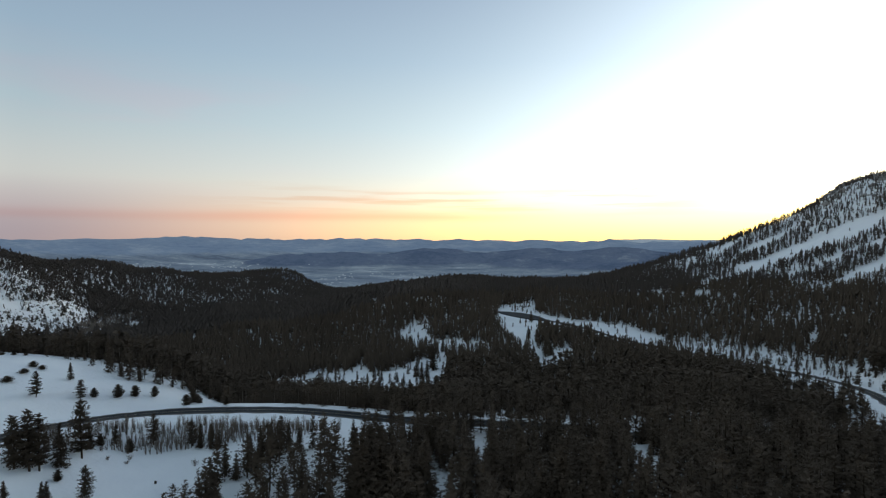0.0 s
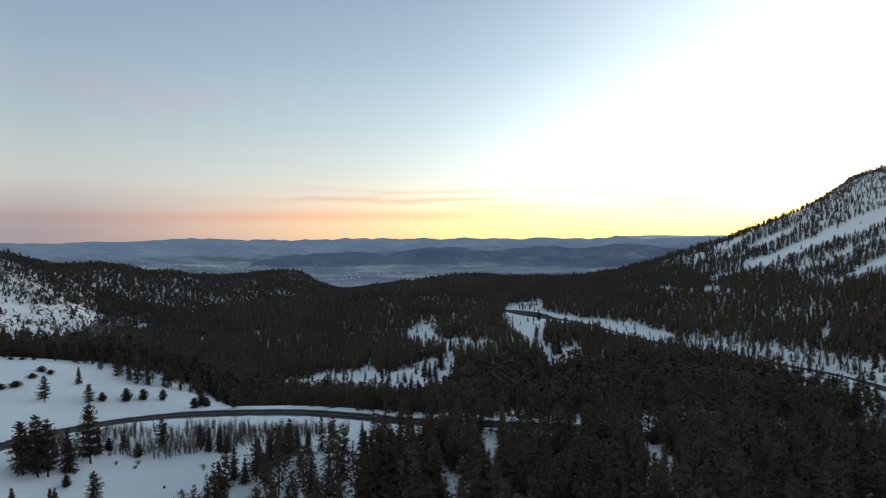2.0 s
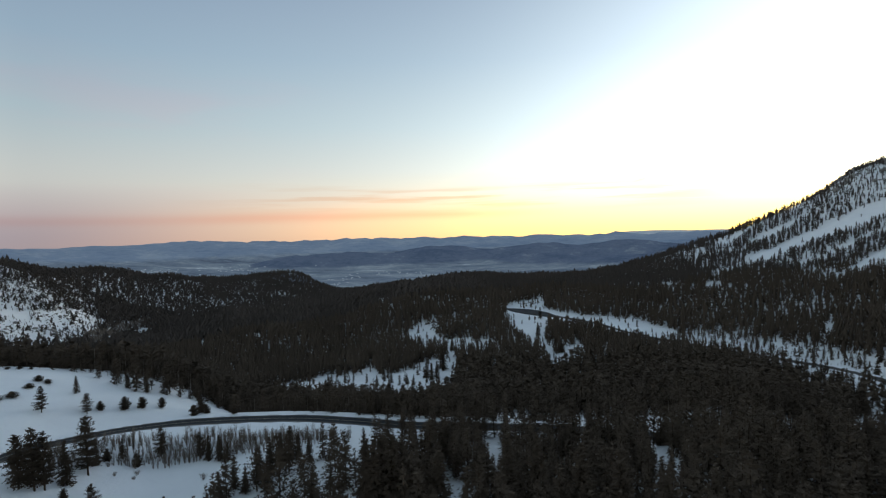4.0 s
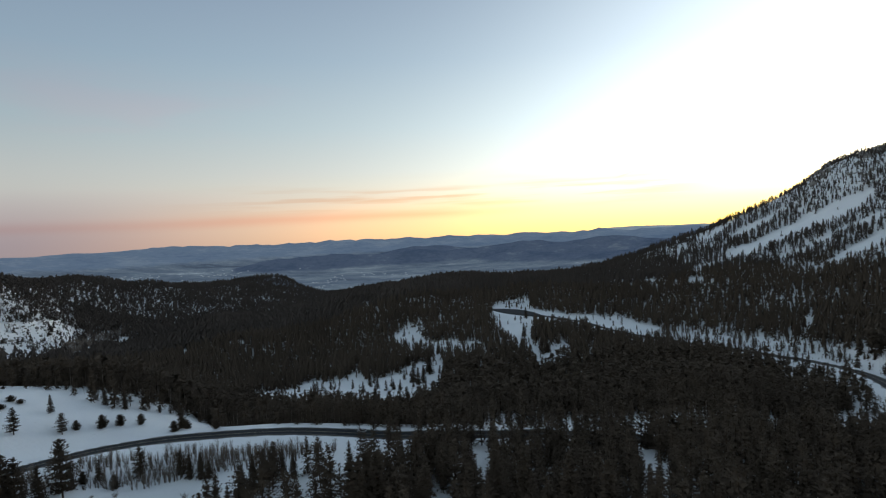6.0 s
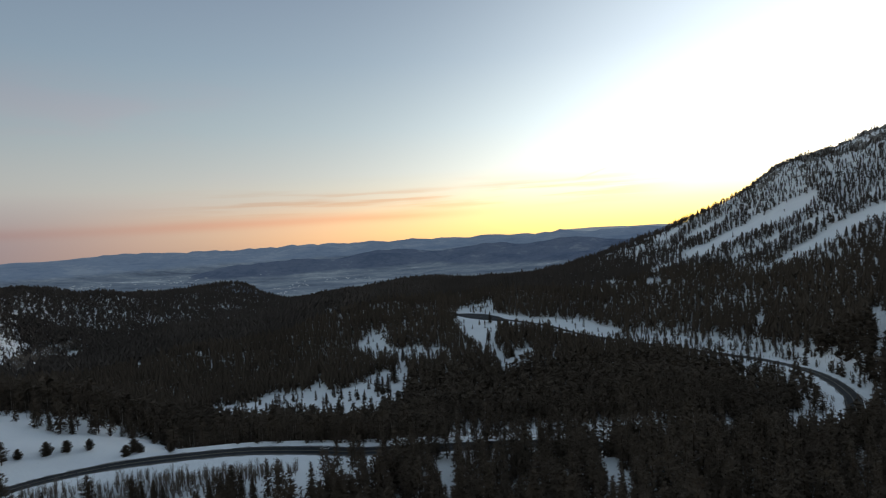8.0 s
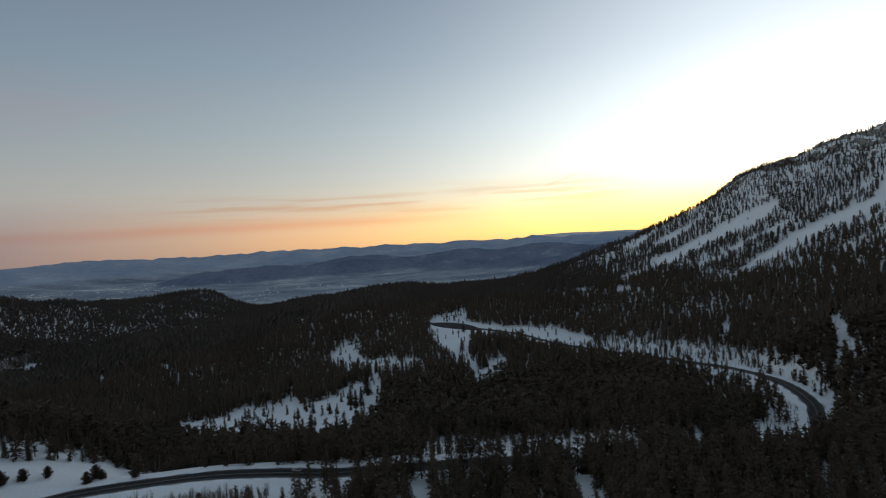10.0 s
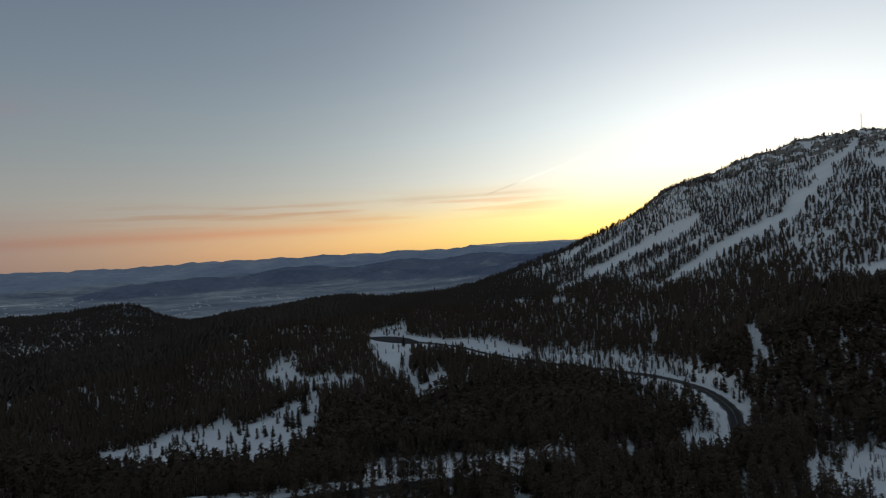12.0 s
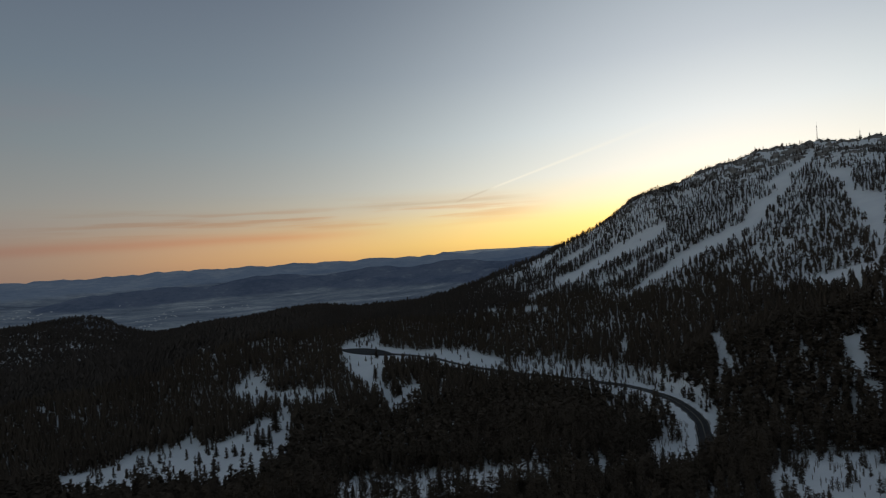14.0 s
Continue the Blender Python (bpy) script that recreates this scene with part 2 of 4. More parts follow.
SNOW = snow_material()
HAZE_TINTED = haze_tinted_basin()
ASPHALT = plain_material("asphalt", (0.015, 0.016, 0.02), (0.032, 0.033, 0.038), 0.12, 0.75, 0.02)
SLUSH = plain_material("dirty_snow", (0.34, 0.32, 0.31), (0.66, 0.67, 0.70), 0.25, 0.8, 0.3)
PAINT = plain_material("road_paint", (0.20, 0.19, 0.15), (0.38, 0.36, 0.29), 0.5)
NEEDLES = foliage_material("pine_needles", (0.067, 0.050, 0.038), (0.120, 0.090, 0.066))
NEEDLES_FAR = foliage_material("far_needles", (0.060, 0.048, 0.041), (0.110, 0.088, 0.075))
BARK = plain_material("bark", (0.035, 0.026, 0.02), (0.11, 0.075, 0.05), 1.5, 0.95, 0.05)
PALE_BARK = foliage_material("pale_bark", (0.16, 0.13, 0.11), (0.36, 0.31, 0.26))
TWIG = foliage_material("bare_twigs", (0.12, 0.095, 0.08), (0.27, 0.22, 0.18))
ROCK = plain_material("granite", (0.13, 0.125, 0.12), (0.36, 0.345, 0.33), 0.08, 0.9, 0.4)
STEEL = plain_material("galvanised_steel", (0.25, 0.26, 0.28), (0.4, 0.41, 0.43), 2.0, 0.5)


# ---- relief: bearing profiles (degrees from ahead, heights in metres at the distances below) ----
REACH = np.array([0, 130, 210, 290, 400, 550, 750, 1000, 1300, 1500, 1720, 2200, 2700], float)
BEARINGS = []


def profile(bearing, *heights):
    BEARINGS.append((bearing, heights))


profile(-120, 0, 5, 9, 14, 22, 30, 42, 60, 85, 100, 110, 120, 110)
profile(-80, 0, 5, 10, 17, 26, 30, 34, 46, 70, 90, 100, 90, 60)
profile(-60, 0, 2, 5, 11, 19, 16, 4, 10, 60, 95, 105, 80, 40)
profile(-45, 0, -6, -4, 7, 21, 1, -37, -52, 0, 58, 66, 30, 0)
profile(-37, 0, -12, -13, 0, 12, -28, -65, -93, -95, -24, -1, -22, -60)
profile(-33, 0, -14, -16, -7, 5, -32, -71, -97, -115, -125, -85, -21, -75)
profile(-29, 0, -15, -20, -13, -3, -36, -76, -100, -130, -155, -128, -66, -105)
profile(-21, 0, -14, -19, -12, -34, -66, -90, -90, -95, -125, -145, -118, -88)
profile(-17, 0, -11, -15, -12, -39, -69, -91, -89, -92, -118, -142, -135, -98)
profile(-13, 0, -9, -12, -13, -44, -71, -92, -87, -88, -110, -135, -160, -178)
profile(-5, 0, -7, -9, -14, -47, -66, -66, -45, -50, -68, -86, -135, -175)
profile(3, 0, -6, -9, -16, -46, -62, -54, -38, -40, -50, -63, -113, -186)
profile(11, 0, -6, -12, -23, -48, -61, -52, -34, -34, -51, -82, -145, -219)
profile(19, 0, -2, -5, -17, -40, -55, -58, -38, -17, -19, -53, -149, -230)
profile(27, 0, 2, -1, -9, -27, -49, -48, -10, 22, 60, 19, -125, -230)
profile(33, 0, 1, -3, -10, -31, -47, -38, -3, 58, 127, 90, -75, -210)
profile(37.5, 0, 1, -3, -9, -32, -38, -22, 14, 108, 201, 178, -10, -170)
profile(41, 0, 2, 1, -4, -31, -20, -5, 35, 136, 219, 224, 50, -120)
profile(44.5, 0, 2, 4, 0, -28, -8, 8, 52, 156, 245, 268, 110, -80)
profile(48.5, 0, 3, 5, 0, -20, 10, 25, 80, 180, 260, 304, 165, -30)
profile(52.5, 0, 4, 6, 0, -13, 22, 42, 100, 196, 268, 304, 195, 5)
profile(57, 0, 4, 5, 0, -4, 38, 72, 125, 207, 264, 287, 180, 30)
profile(80, 0, 0, 0, 0, 8, 44, 92, 148, 200, 230, 238, 216, 150)
profile(120, 0, 2, 8, 16, 30, 50, 75, 110, 140, 160, 170, 160, 140)
profile(180, 0, 3, 8, 14, 24, 36, 50, 70, 95, 110, 120, 130, 120)


def glide(xs, ys, at):
    """Cubic curve through (xs, ys) at the places at; ys may have more columns."""
    xs, ys, at = np.asarray(xs, float), np.asarray(ys, float), np.asarray(at, float)
    shape = (-1,) + (1,) * (ys.ndim - 1)
    gap = np.diff(xs).reshape(shape)
    rise = np.diff(ys, axis=0) / gap
    slope = np.empty_like(ys)
    slope[1:-1] = (rise[:-1] * gap[1:] + rise[1:] * gap[:-1]) / (gap[1:] + gap[:-1])
    slope[0], slope[-1] = rise[0], rise[-1]
    i = np.clip(np.searchsorted(xs, at, side="right") - 1, 0, len(xs) - 2)
    g = gap[i]
    u = (at - xs[i]).reshape(shape) / g
    return (ys[i] * (1 + 2 * u) * (1 - u) ** 2 + slope[i] * g * u * (1 - u) ** 2
            + ys[i + 1] * u ** 2 * (3 - 2 * u) + slope[i + 1] * g * u ** 2 * (u - 1))


BEARINGS.sort()
rows_b = [BEARINGS[-1][0] - 360] + [b for b, _ in BEARINGS] + [BEARINGS[0][0] + 360]
rows_h = [BEARINGS[-1][1]] + [h for _, h in BEARINGS] + [BEARINGS[0][1]]
STEP_R, STEP_B = 10.0, 0.5
fine_b = np.arange(-180, 180.01, STEP_B)
fine_r = np.arange(0, 2700.1, STEP_R)
TABLE = glide(REACH, glide(rows_b, np.array(rows_h, float), fine_b).T, fine_r).T


# rocky knobs and saddles along the crests: bearing, reach, rise, breadth
KNOBS = ((37.3, 1535, 4, 42), (39.6, 1560, 4, 40), (41.2, 1570, 5, 40), (44.2, 1562, 14, 55), (48.0, 1640, 6, 50), (52.4, 1642, 12, 42), (56.6, 1630, 9, 60), (23.7, 1522, 10, 70), (19.6, 1450, 5, 60), (1.0, 1600, 4, 60), (-14.3, 2640, 17, 85), (-16.6, 2660, 8, 80), (-22.3, 2640, -22, 95), (-27.6, 2275, 15, 90))


def waves(x, y, size, seed):
    """Smooth undulation between about -1 and 1."""
    rng = np.random.RandomState(seed)
    total = np.zeros_like(x)
    for k in range(7):
        a, p, s = rng.uniform(0, 2 * np.pi), rng.uniform(0, 2 * np.pi), size * rng.uniform(0.5, 1.6)
        total += np.sin((x * np.cos(a) + y * np.sin(a)) * 2 * np.pi / s + p)
    return total / 4.0


def land(x, y):
    """Height of the land without the road."""
    x, y = np.asarray(x, float), np.asarray(y, float)
    r, b = np.hypot(x, y), np.degrees(np.arctan2(x, y))
    fr, fb = np.clip(r / STEP_R, 0, len(fine_r) - 1.001), np.clip((b + 180) / STEP_B, 0, len(fine_b) - 1.001)
    i, j = fb.astype(int), fr.astype(int)
    u, v = fb - i, fr - j
    z = (TABLE[i, j] * (1 - u) * (1 - v) + TABLE[i + 1, j] * u * (1 - v)
         + TABLE[i, j + 1] * (1 - u) * v + TABLE[i + 1, j + 1] * u * v)
    rough = np.clip((r - 350) / 900, 0, 1)
    z = z + rough * (5 * waves(x, y, 260, 3) + 2.5 * waves(x, y, 110, 4)) + 0.35 * waves(x, y, 45, 5) + 0.12 * waves(x, y, 14, 6)
    for at_b, at_r, rise, broad in KNOBS:
        kx, ky = at_r * np.sin(np.radians(at_b)), at_r * np.cos(np.radians(at_b))
        z = z + rise * np.exp(-((x - kx) ** 2 + (y - ky) ** 2) / broad ** 2)
    crest = np.clip((z - 190) / 60, 0, 1) * np.clip((x - 700) / 200, 0, 1)
    z = z + crest * (3.2 * (ridged(x, y, 46, 18) - 0.5) + 1.8 * (ridged(x, y, 19, 19) - 0.5))
    k = np.clip((r - 2650) / 330, 0, 1)
    k = k * k * (3 - 2 * k)
    return z * (1 - k) + basin(x, y)[0] * k


def ridged(x, y, size, seed):
    """Sharp-crested undulation between 0 and 1."""
    return 1 - np.minimum(np.abs(waves(x, y, size, seed)), 1)


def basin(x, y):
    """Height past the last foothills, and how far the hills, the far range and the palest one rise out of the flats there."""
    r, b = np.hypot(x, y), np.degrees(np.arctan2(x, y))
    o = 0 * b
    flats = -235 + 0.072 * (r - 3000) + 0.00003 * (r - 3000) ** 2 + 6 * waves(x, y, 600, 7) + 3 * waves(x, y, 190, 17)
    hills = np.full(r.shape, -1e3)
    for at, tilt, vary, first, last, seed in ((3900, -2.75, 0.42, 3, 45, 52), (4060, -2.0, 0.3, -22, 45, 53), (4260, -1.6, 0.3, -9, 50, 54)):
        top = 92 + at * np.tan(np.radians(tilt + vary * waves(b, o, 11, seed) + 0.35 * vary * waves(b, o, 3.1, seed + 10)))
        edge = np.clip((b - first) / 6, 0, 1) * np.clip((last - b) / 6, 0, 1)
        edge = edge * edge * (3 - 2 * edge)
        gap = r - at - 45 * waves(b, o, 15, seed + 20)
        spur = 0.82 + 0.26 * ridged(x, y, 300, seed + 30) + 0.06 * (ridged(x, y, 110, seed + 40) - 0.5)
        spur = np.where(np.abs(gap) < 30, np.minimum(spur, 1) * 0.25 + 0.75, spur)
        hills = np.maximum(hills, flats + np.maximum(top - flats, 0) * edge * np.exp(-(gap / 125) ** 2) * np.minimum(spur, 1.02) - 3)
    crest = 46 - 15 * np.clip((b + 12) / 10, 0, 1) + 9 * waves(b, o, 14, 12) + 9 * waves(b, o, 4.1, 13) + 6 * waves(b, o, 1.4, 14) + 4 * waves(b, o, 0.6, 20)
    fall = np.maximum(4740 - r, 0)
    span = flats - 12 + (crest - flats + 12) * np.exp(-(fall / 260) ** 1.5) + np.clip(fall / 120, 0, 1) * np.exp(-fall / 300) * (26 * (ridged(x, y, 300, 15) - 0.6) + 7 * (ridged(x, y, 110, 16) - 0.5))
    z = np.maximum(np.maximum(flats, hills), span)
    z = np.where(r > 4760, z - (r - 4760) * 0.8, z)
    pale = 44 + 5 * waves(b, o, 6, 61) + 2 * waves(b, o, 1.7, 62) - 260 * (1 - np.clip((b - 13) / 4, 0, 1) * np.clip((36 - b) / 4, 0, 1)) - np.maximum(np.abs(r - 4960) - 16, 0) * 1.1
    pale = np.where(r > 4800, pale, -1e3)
    # soft shares let hill feet fade into the flats, imitating low haze
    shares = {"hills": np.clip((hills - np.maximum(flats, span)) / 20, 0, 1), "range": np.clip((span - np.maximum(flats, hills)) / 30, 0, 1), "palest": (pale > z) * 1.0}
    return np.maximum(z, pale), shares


# ---- the road's course and the ground ----
ROAD_COURSE = ((-190, 150, 6), (-185, 195, 4), (-181, 222, 2), (-175, 244, -1.5), (-166, 266, -5.5), (-147, 286, -9.5), (-114, 294, -11), (-84, 298, -12.5), (-54, 296, -14), (-25, 288, -14), (2, 286, -14.5), (60, 288, -18),
               (150, 268, -21), (205, 269, -25), (238, 281, -29), (262, 299, -32), (280, 318, -33), (292, 333, -33), (301, 345, -32), (312, 367, -31.4), (323, 396, -32.5), (337, 441, -38), (346, 504, -46.5), (330, 556, -50.5),
               (284, 642, -54), (242, 742, -57), (208, 796, -52), (155, 822, -45), (119, 851, -42.5), (92, 886, -42), (60, 930, -41), (10, 975, -40), (-50, 1010, -42))
course = np.array(ROAD_COURSE, float)
marks = np.concatenate([[0], np.cumsum(np.hypot(*np.diff(course[:, :2], axis=0).T))])
ROAD = glide(marks, course, np.arange(0, marks[-1], 4.0))
HALF = 5.4


def road_gap(x, y):
    """Distance to the road's middle line, and the road's height there."""
    x, y = np.asarray(x, float).ravel(), np.asarray(y, float).ravel()
    gap, level = np.full(x.shape, 1e9), np.zeros(x.shape)
    box = (x > -260) & (x < 420) & (y > 80) & (y < 1080)
    px, py = x[box], y[box]
    g, l = np.full(px.shape, 1e9), np.zeros(px.shape)
    for a, b in zip(ROAD[:-1], ROAD[1:]):
        d = b - a
        u = np.clip(((px - a[0]) * d[0] + (py - a[1]) * d[1]) / (d[0] ** 2 + d[1] ** 2), 0, 1)
        q = np.hypot(px - a[0] - u * d[0], py - a[1] - u * d[1])
        near = q < g
        g[near], l[near] = q[near], (a[2] + u * d[2])[near]
    gap[box], level[box] = g, l
    return gap, level


TURNOUT = (126.0, 850.0, 50.0, 20.0)
TURNOUT_WAY = (0.663, -0.749)


def turnout_edge(x, y):
    """1 on the rim of the paved turnout, less inside."""
    dx, dy = x - TURNOUT[0], y - TURNOUT[1]
    u, v = dx * TURNOUT_WAY[0] + dy * TURNOUT_WAY[1], dx * TURNOUT_WAY[1] - dy * TURNOUT_WAY[0]
    return np.hypot(u / TURNOUT[2], v / TURNOUT[3])


def ground(x, y):
    """Height of the finished ground: the land, cut and filled along the road, with ploughed banks."""
    x, y = np.asarray(x, float), np.asarray(y, float)
    gap, level = road_gap(x, y)
    gap, level = gap.reshape(x.shape), level.reshape(x.shape)
    k = np.clip((gap - 10) / 24, 0, 1)
    wide = np.clip((turnout_edge(x, y) - 1.0) / 0.5, 0, 1)
    k = k * k * (3 - 2 * k) * wide
    z = land(x, y) * k + (level - 0.25) * (1 - k)
    return z + 1.1 * np.exp(-((gap - 8.0) / 1.4) ** 2) * (1 + 0.4 * waves(x, y, 12, 21)) * wide


def mesh_from(name, verts, faces, mats, slots=None, smooth=False):
    """A mesh out of arrays: verts (n, 3), faces (m, 3 or 4)."""
    me = bpy.data.meshes.new(name)
    verts, faces = np.asarray(verts, np.float32), np.asarray(faces, np.int32)
    m, k = faces.shape
    me.vertices.add(len(verts))
    me.vertices.foreach_set("co", verts.ravel())
    me.loops.add(m * k)
    me.loops.foreach_set("vertex_index", faces.ravel())
    me.polygons.add(m)
    me.polygons.foreach_set("loop_start", np.arange(0, m * k, k, dtype=np.int32))
    for mat in mats:
        me.materials.append(mat)
    if slots is not None:
        me.polygons.foreach_set("material_index", np.asarray(slots, np.int32))
    if smooth:
        me.polygons.foreach_set("use_smooth", np.ones(m, bool))
    me.update(calc_edges=True)
    me.validate()
    return me


def grid_faces(rows, cols):
    i = np.arange(rows - 1)[:, None] * cols + np.arange(cols - 1)[None, :]
    return np.stack([i, i + 1, i + cols + 1, i + cols], -1).reshape(-1, 4)


def make_ground():
    bearings = np.radians(np.concatenate([np.arange(-180, -54, 6.0), np.arange(-54, 70, 0.52), np.arange(70, 180.1, 5.0)]))
    bearings[-1] = bearings[0] + 2 * np.pi
    reach = np.concatenate([[0.5], np.geomspace(20, 110, 18)[:-1], np.geomspace(110, 1100, 250)[:-1], np.geomspace(1100, 2700, 110)[:-1], np.linspace(2700, 4990, 150)])
    x, y = reach[:, None] * np.sin(bearings)[None], reach[:, None] * np.cos(bearings)[None]
    z = ground(x, y)
    faces = grid_faces(len(reach), len(bearings))[:, ::-1]
    mid = 0.25 * (x[:-1, :-1] + x[1:, :-1] + x[:-1, 1:] + x[1:, 1:]).ravel(), 0.25 * (y[:-1, :-1] + y[1:, :-1] + y[:-1, 1:] + y[1:, 1:]).ravel()
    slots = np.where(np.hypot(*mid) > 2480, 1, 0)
    me = mesh_from("ground", np.stack([x, y, z], -1).reshape(-1, 3), faces, [SNOW, HAZE_TINTED], slots, True)
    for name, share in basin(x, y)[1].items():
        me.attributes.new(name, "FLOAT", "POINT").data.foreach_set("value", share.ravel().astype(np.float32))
    tagged(new("ground", me), "snow-covered mountain land falling to a hazy blue basin", "ground", kind="structure")


make_ground()


def ribbon(name, left, right, rise, mat, crown=0.0, a=0, b=None):
    """A strip along the road between two offsets from its middle line."""
    line = ROAD[a:b]
    d = np.gradient(line[:, :2], axis=0)
    side = np.stack([d[:, 1], -d[:, 0]], 1) / np.hypot(d[:, 0], d[:, 1])[:, None]
    cols = np.linspace(left, right, 5)
    v = np.stack([np.concatenate([line[:, :2] + side * c, (line[:, 2] + rise + crown * (1 - (c / HALF) ** 2))[:, None]], 1) for c in cols], 1)
    rows = len(line)
    top = v.reshape(-1, 3)
    low = top - np.array([0, 0, 0.5])
    n = len(top)
    f = grid_faces(rows, 5)
    rim = []
    for c in (0, 4):
        i = np.arange(rows - 1) * 5 + c
        q = np.stack([i, i + 5, i + 5 + n, i + n], 1)
        rim.append(q if c == 0 else q[:, ::-1])
    return mesh_from(name, np.concatenate([top, low]), np.concatenate([f[:, ::-1]] + rim), [mat], None, True)


road = tagged(new("road", ribbon("road", -HALF, HALF, 0.02, ASPHALT, 0.08)), "dark wet two-lane asphalt highway cleared of snow", "road", kind="structure")
for off in (-0.2, 0.2):
    new("lane_line", ribbon("lane_line", off - 0.08, off + 0.08, 0.125, PAINT)).parent = road
for off in (-4.2, 4.2):
    new("edge_line", ribbon("edge_line", off - 0.08, off + 0.08, 0.09, PAINT)).parent = road
for lo, hi in ((-6.7, -HALF + 0.15), (HALF - 0.15, 6.7)):
    new("dirty_shoulder", ribbon("dirty_shoulder", lo, hi, 0.06, SLUSH)).parent = road


def make_turnout():
    """A paved apron widening the far bend: a lens-shaped slab with a low rim."""
    spokes, rings = 48, 7
    a = np.linspace(0, 2 * np.pi, spokes, endpoint=False)
    q = np.concatenate([np.linspace(0.04, 1.0, rings), [1.0]])
    u, v = TURNOUT[2] * q[:, None] * np.cos(a), TURNOUT[3] * q[:, None] * np.sin(a) * (1 - 0.25 * np.cos(a) ** 2)
    x, y = TURNOUT[0] + u * TURNOUT_WAY[0] + v * TURNOUT_WAY[1], TURNOUT[1] + u * TURNOUT_WAY[1] - v * TURNOUT_WAY[0]
    z = road_gap(x, y)[1].reshape(x.shape) + 0.14
    z[-1] -= 0.8
    i = np.arange(rings)[:, None] * spokes + np.arange(spokes)[None]
    j = np.arange(rings)[:, None] * spokes + (np.arange(spokes)[None] + 1) % spokes
    faces = np.stack([i, i + spokes, j + spokes, j], -1).reshape(-1, 4)
    me = mesh_from("turnout", np.stack([x, y, z], -1).reshape(-1, 3), faces, [ASPHALT])
    tagged(new("pavement", me), "dark paved turnout beside the far highway bend", "pavement", kind="structure")


make_turnout()


# ---- clearings, in plan ----
SNOWFIELD = ((-330, 300), (-261, 316), (-246, 320), (-220, 322), (-194, 318), (-180, 318), (-170, 328), (-160, 338), (-148, 342), (-132, 322), (-115, 307), (-85, 309), (-52, 303), (-19, 296), (8, 294), (8, 279), (-24, 272), (-45, 263), (-58, 246), (-84, 238), (-97, 220), (-98, 205), (-100, 150), (-330, 120))
MEADOW = ((-211, 604), (-168, 626), (-162, 676), (-110, 621), (-107, 666), (-95, 647), (-80, 598), (-46, 602), (-37, 638), (-13, 649), (10, 605), (0, 508), (-9, 477), (-25, 457), (-49, 442), (-112, 493), (-131, 462), (-160, 484))
MEADOW_NECK = ((-17, 644), (-1, 713), (6, 706), (8, 600), (-4, 576))
MEADOW_TOP = ((-69, 781), (-2, 740), (25, 729), (61, 683), (53, 643), (22, 661), (3, 664), (-56, 721))
MEADOW_END = ((-66, 797), (-64, 844), (-49, 845), (-25, 831), (-11, 805), (-29, 752), (-39, 722), (-57, 738))
BEND = ((305, 703), (344, 676), (371, 601), (381, 556), (380, 504), (364, 442), (346, 390), (317, 341), (297, 321), (263, 304), (286, 334), (300, 359), (310, 393), (315, 454), (296, 539), (270, 625))
BEND_FAR = ((92, 909), (121, 948), (169, 974), (153, 867), (191, 835), (222, 818), (276, 800), (300, 715), (265, 640), (232, 692), (203, 747), (150, 762))
BEND_FRONT = ((90, 891), (153, 821), (133, 749), (117, 672), (122, 644), (166, 667), (146, 608), (132, 574), (105, 578), (109, 639), (96, 689), (82, 734), (83, 801))
HAIRPIN = ((323, 407), (317, 382), (306, 361), (289, 337), (277, 326), (245, 292), (212, 276), (205, 280), (212, 286), (251, 314), (264, 323), (279, 350))
CHUTE = ((468, 510), (470, 491), (403, 418), (361, 378), (359, 386), (398, 427))
GLADE = ((420, 325), (434, 330), (436, 321), (408, 301), (393, 287), (389, 276), (364, 260), (371, 271), (386, 288))
LOWER = ((192, 178), (203, 196), (234, 229), (271, 258), (286, 243), (301, 219), (308, 205), (191, 130))
POCKET = ((281, 343), (262, 343), (235, 323), (220, 301), (237, 304), (251, 314), (272, 328))
INNER_BEND = ((322, 402), (318, 388), (306, 362), (289, 336), (282, 331), (284, 344), (289, 358), (298, 372), (311, 392))
BEND_GROVE = ((316, 412), (307, 393), (296, 375), (287, 361), (284, 350), (265, 350), (252, 349), (258, 372), (285, 402))
PENINSULA = ((324, 490), (333, 443), (323, 405), (282, 357), (268, 360), (262, 405), (290, 480))
SCREEN = ((304, 321), (281, 297), (256, 275), (222, 258), (200, 238), (185, 210), (240, 213), (304, 285))
ROAD_SCREEN = ((4, 279), (60, 281), (140, 263), (140, 240), (60, 250), (4, 256))
EDGE_WOOD = ((-261, 316), (-220, 322), (-180, 318), (-160, 338), (-148, 342), (-115, 307), (-52, 303), (-52, 318), (-110, 335), (-148, 364), (-171, 360), (-190, 346), (-261, 348))
STRIP = ((17, 378), (55, 409), (97, 386), (142, 298), (128, 270), (91, 316), (26, 322))
ISLANDS = (((140, 771), (159, 783), (151, 725), (133, 711)), ((126, 676), (145, 681), (135, 630), (119, 627)))
OPEN_WOOD = ((-97, 220), (-58, 246), (-45, 263), (-12, 272), (-10, 215), (-24, 150), (-70, 130), (-102, 185))
GAPS = (((80, 203), (85, 202), (94, 252), (88, 254)), ((70, 312), (80, 310), (84, 330), (74, 332)), ((14, 238), (20, 237), (25, 270), (18, 272)), ((100, 300), (112, 298), (118, 320), (104, 322)),
        ((-7, 211), (3, 205), (2, 172), (-6, 172)), ((-42, 211), (-36, 208), (-32, 172), (-37, 172)))
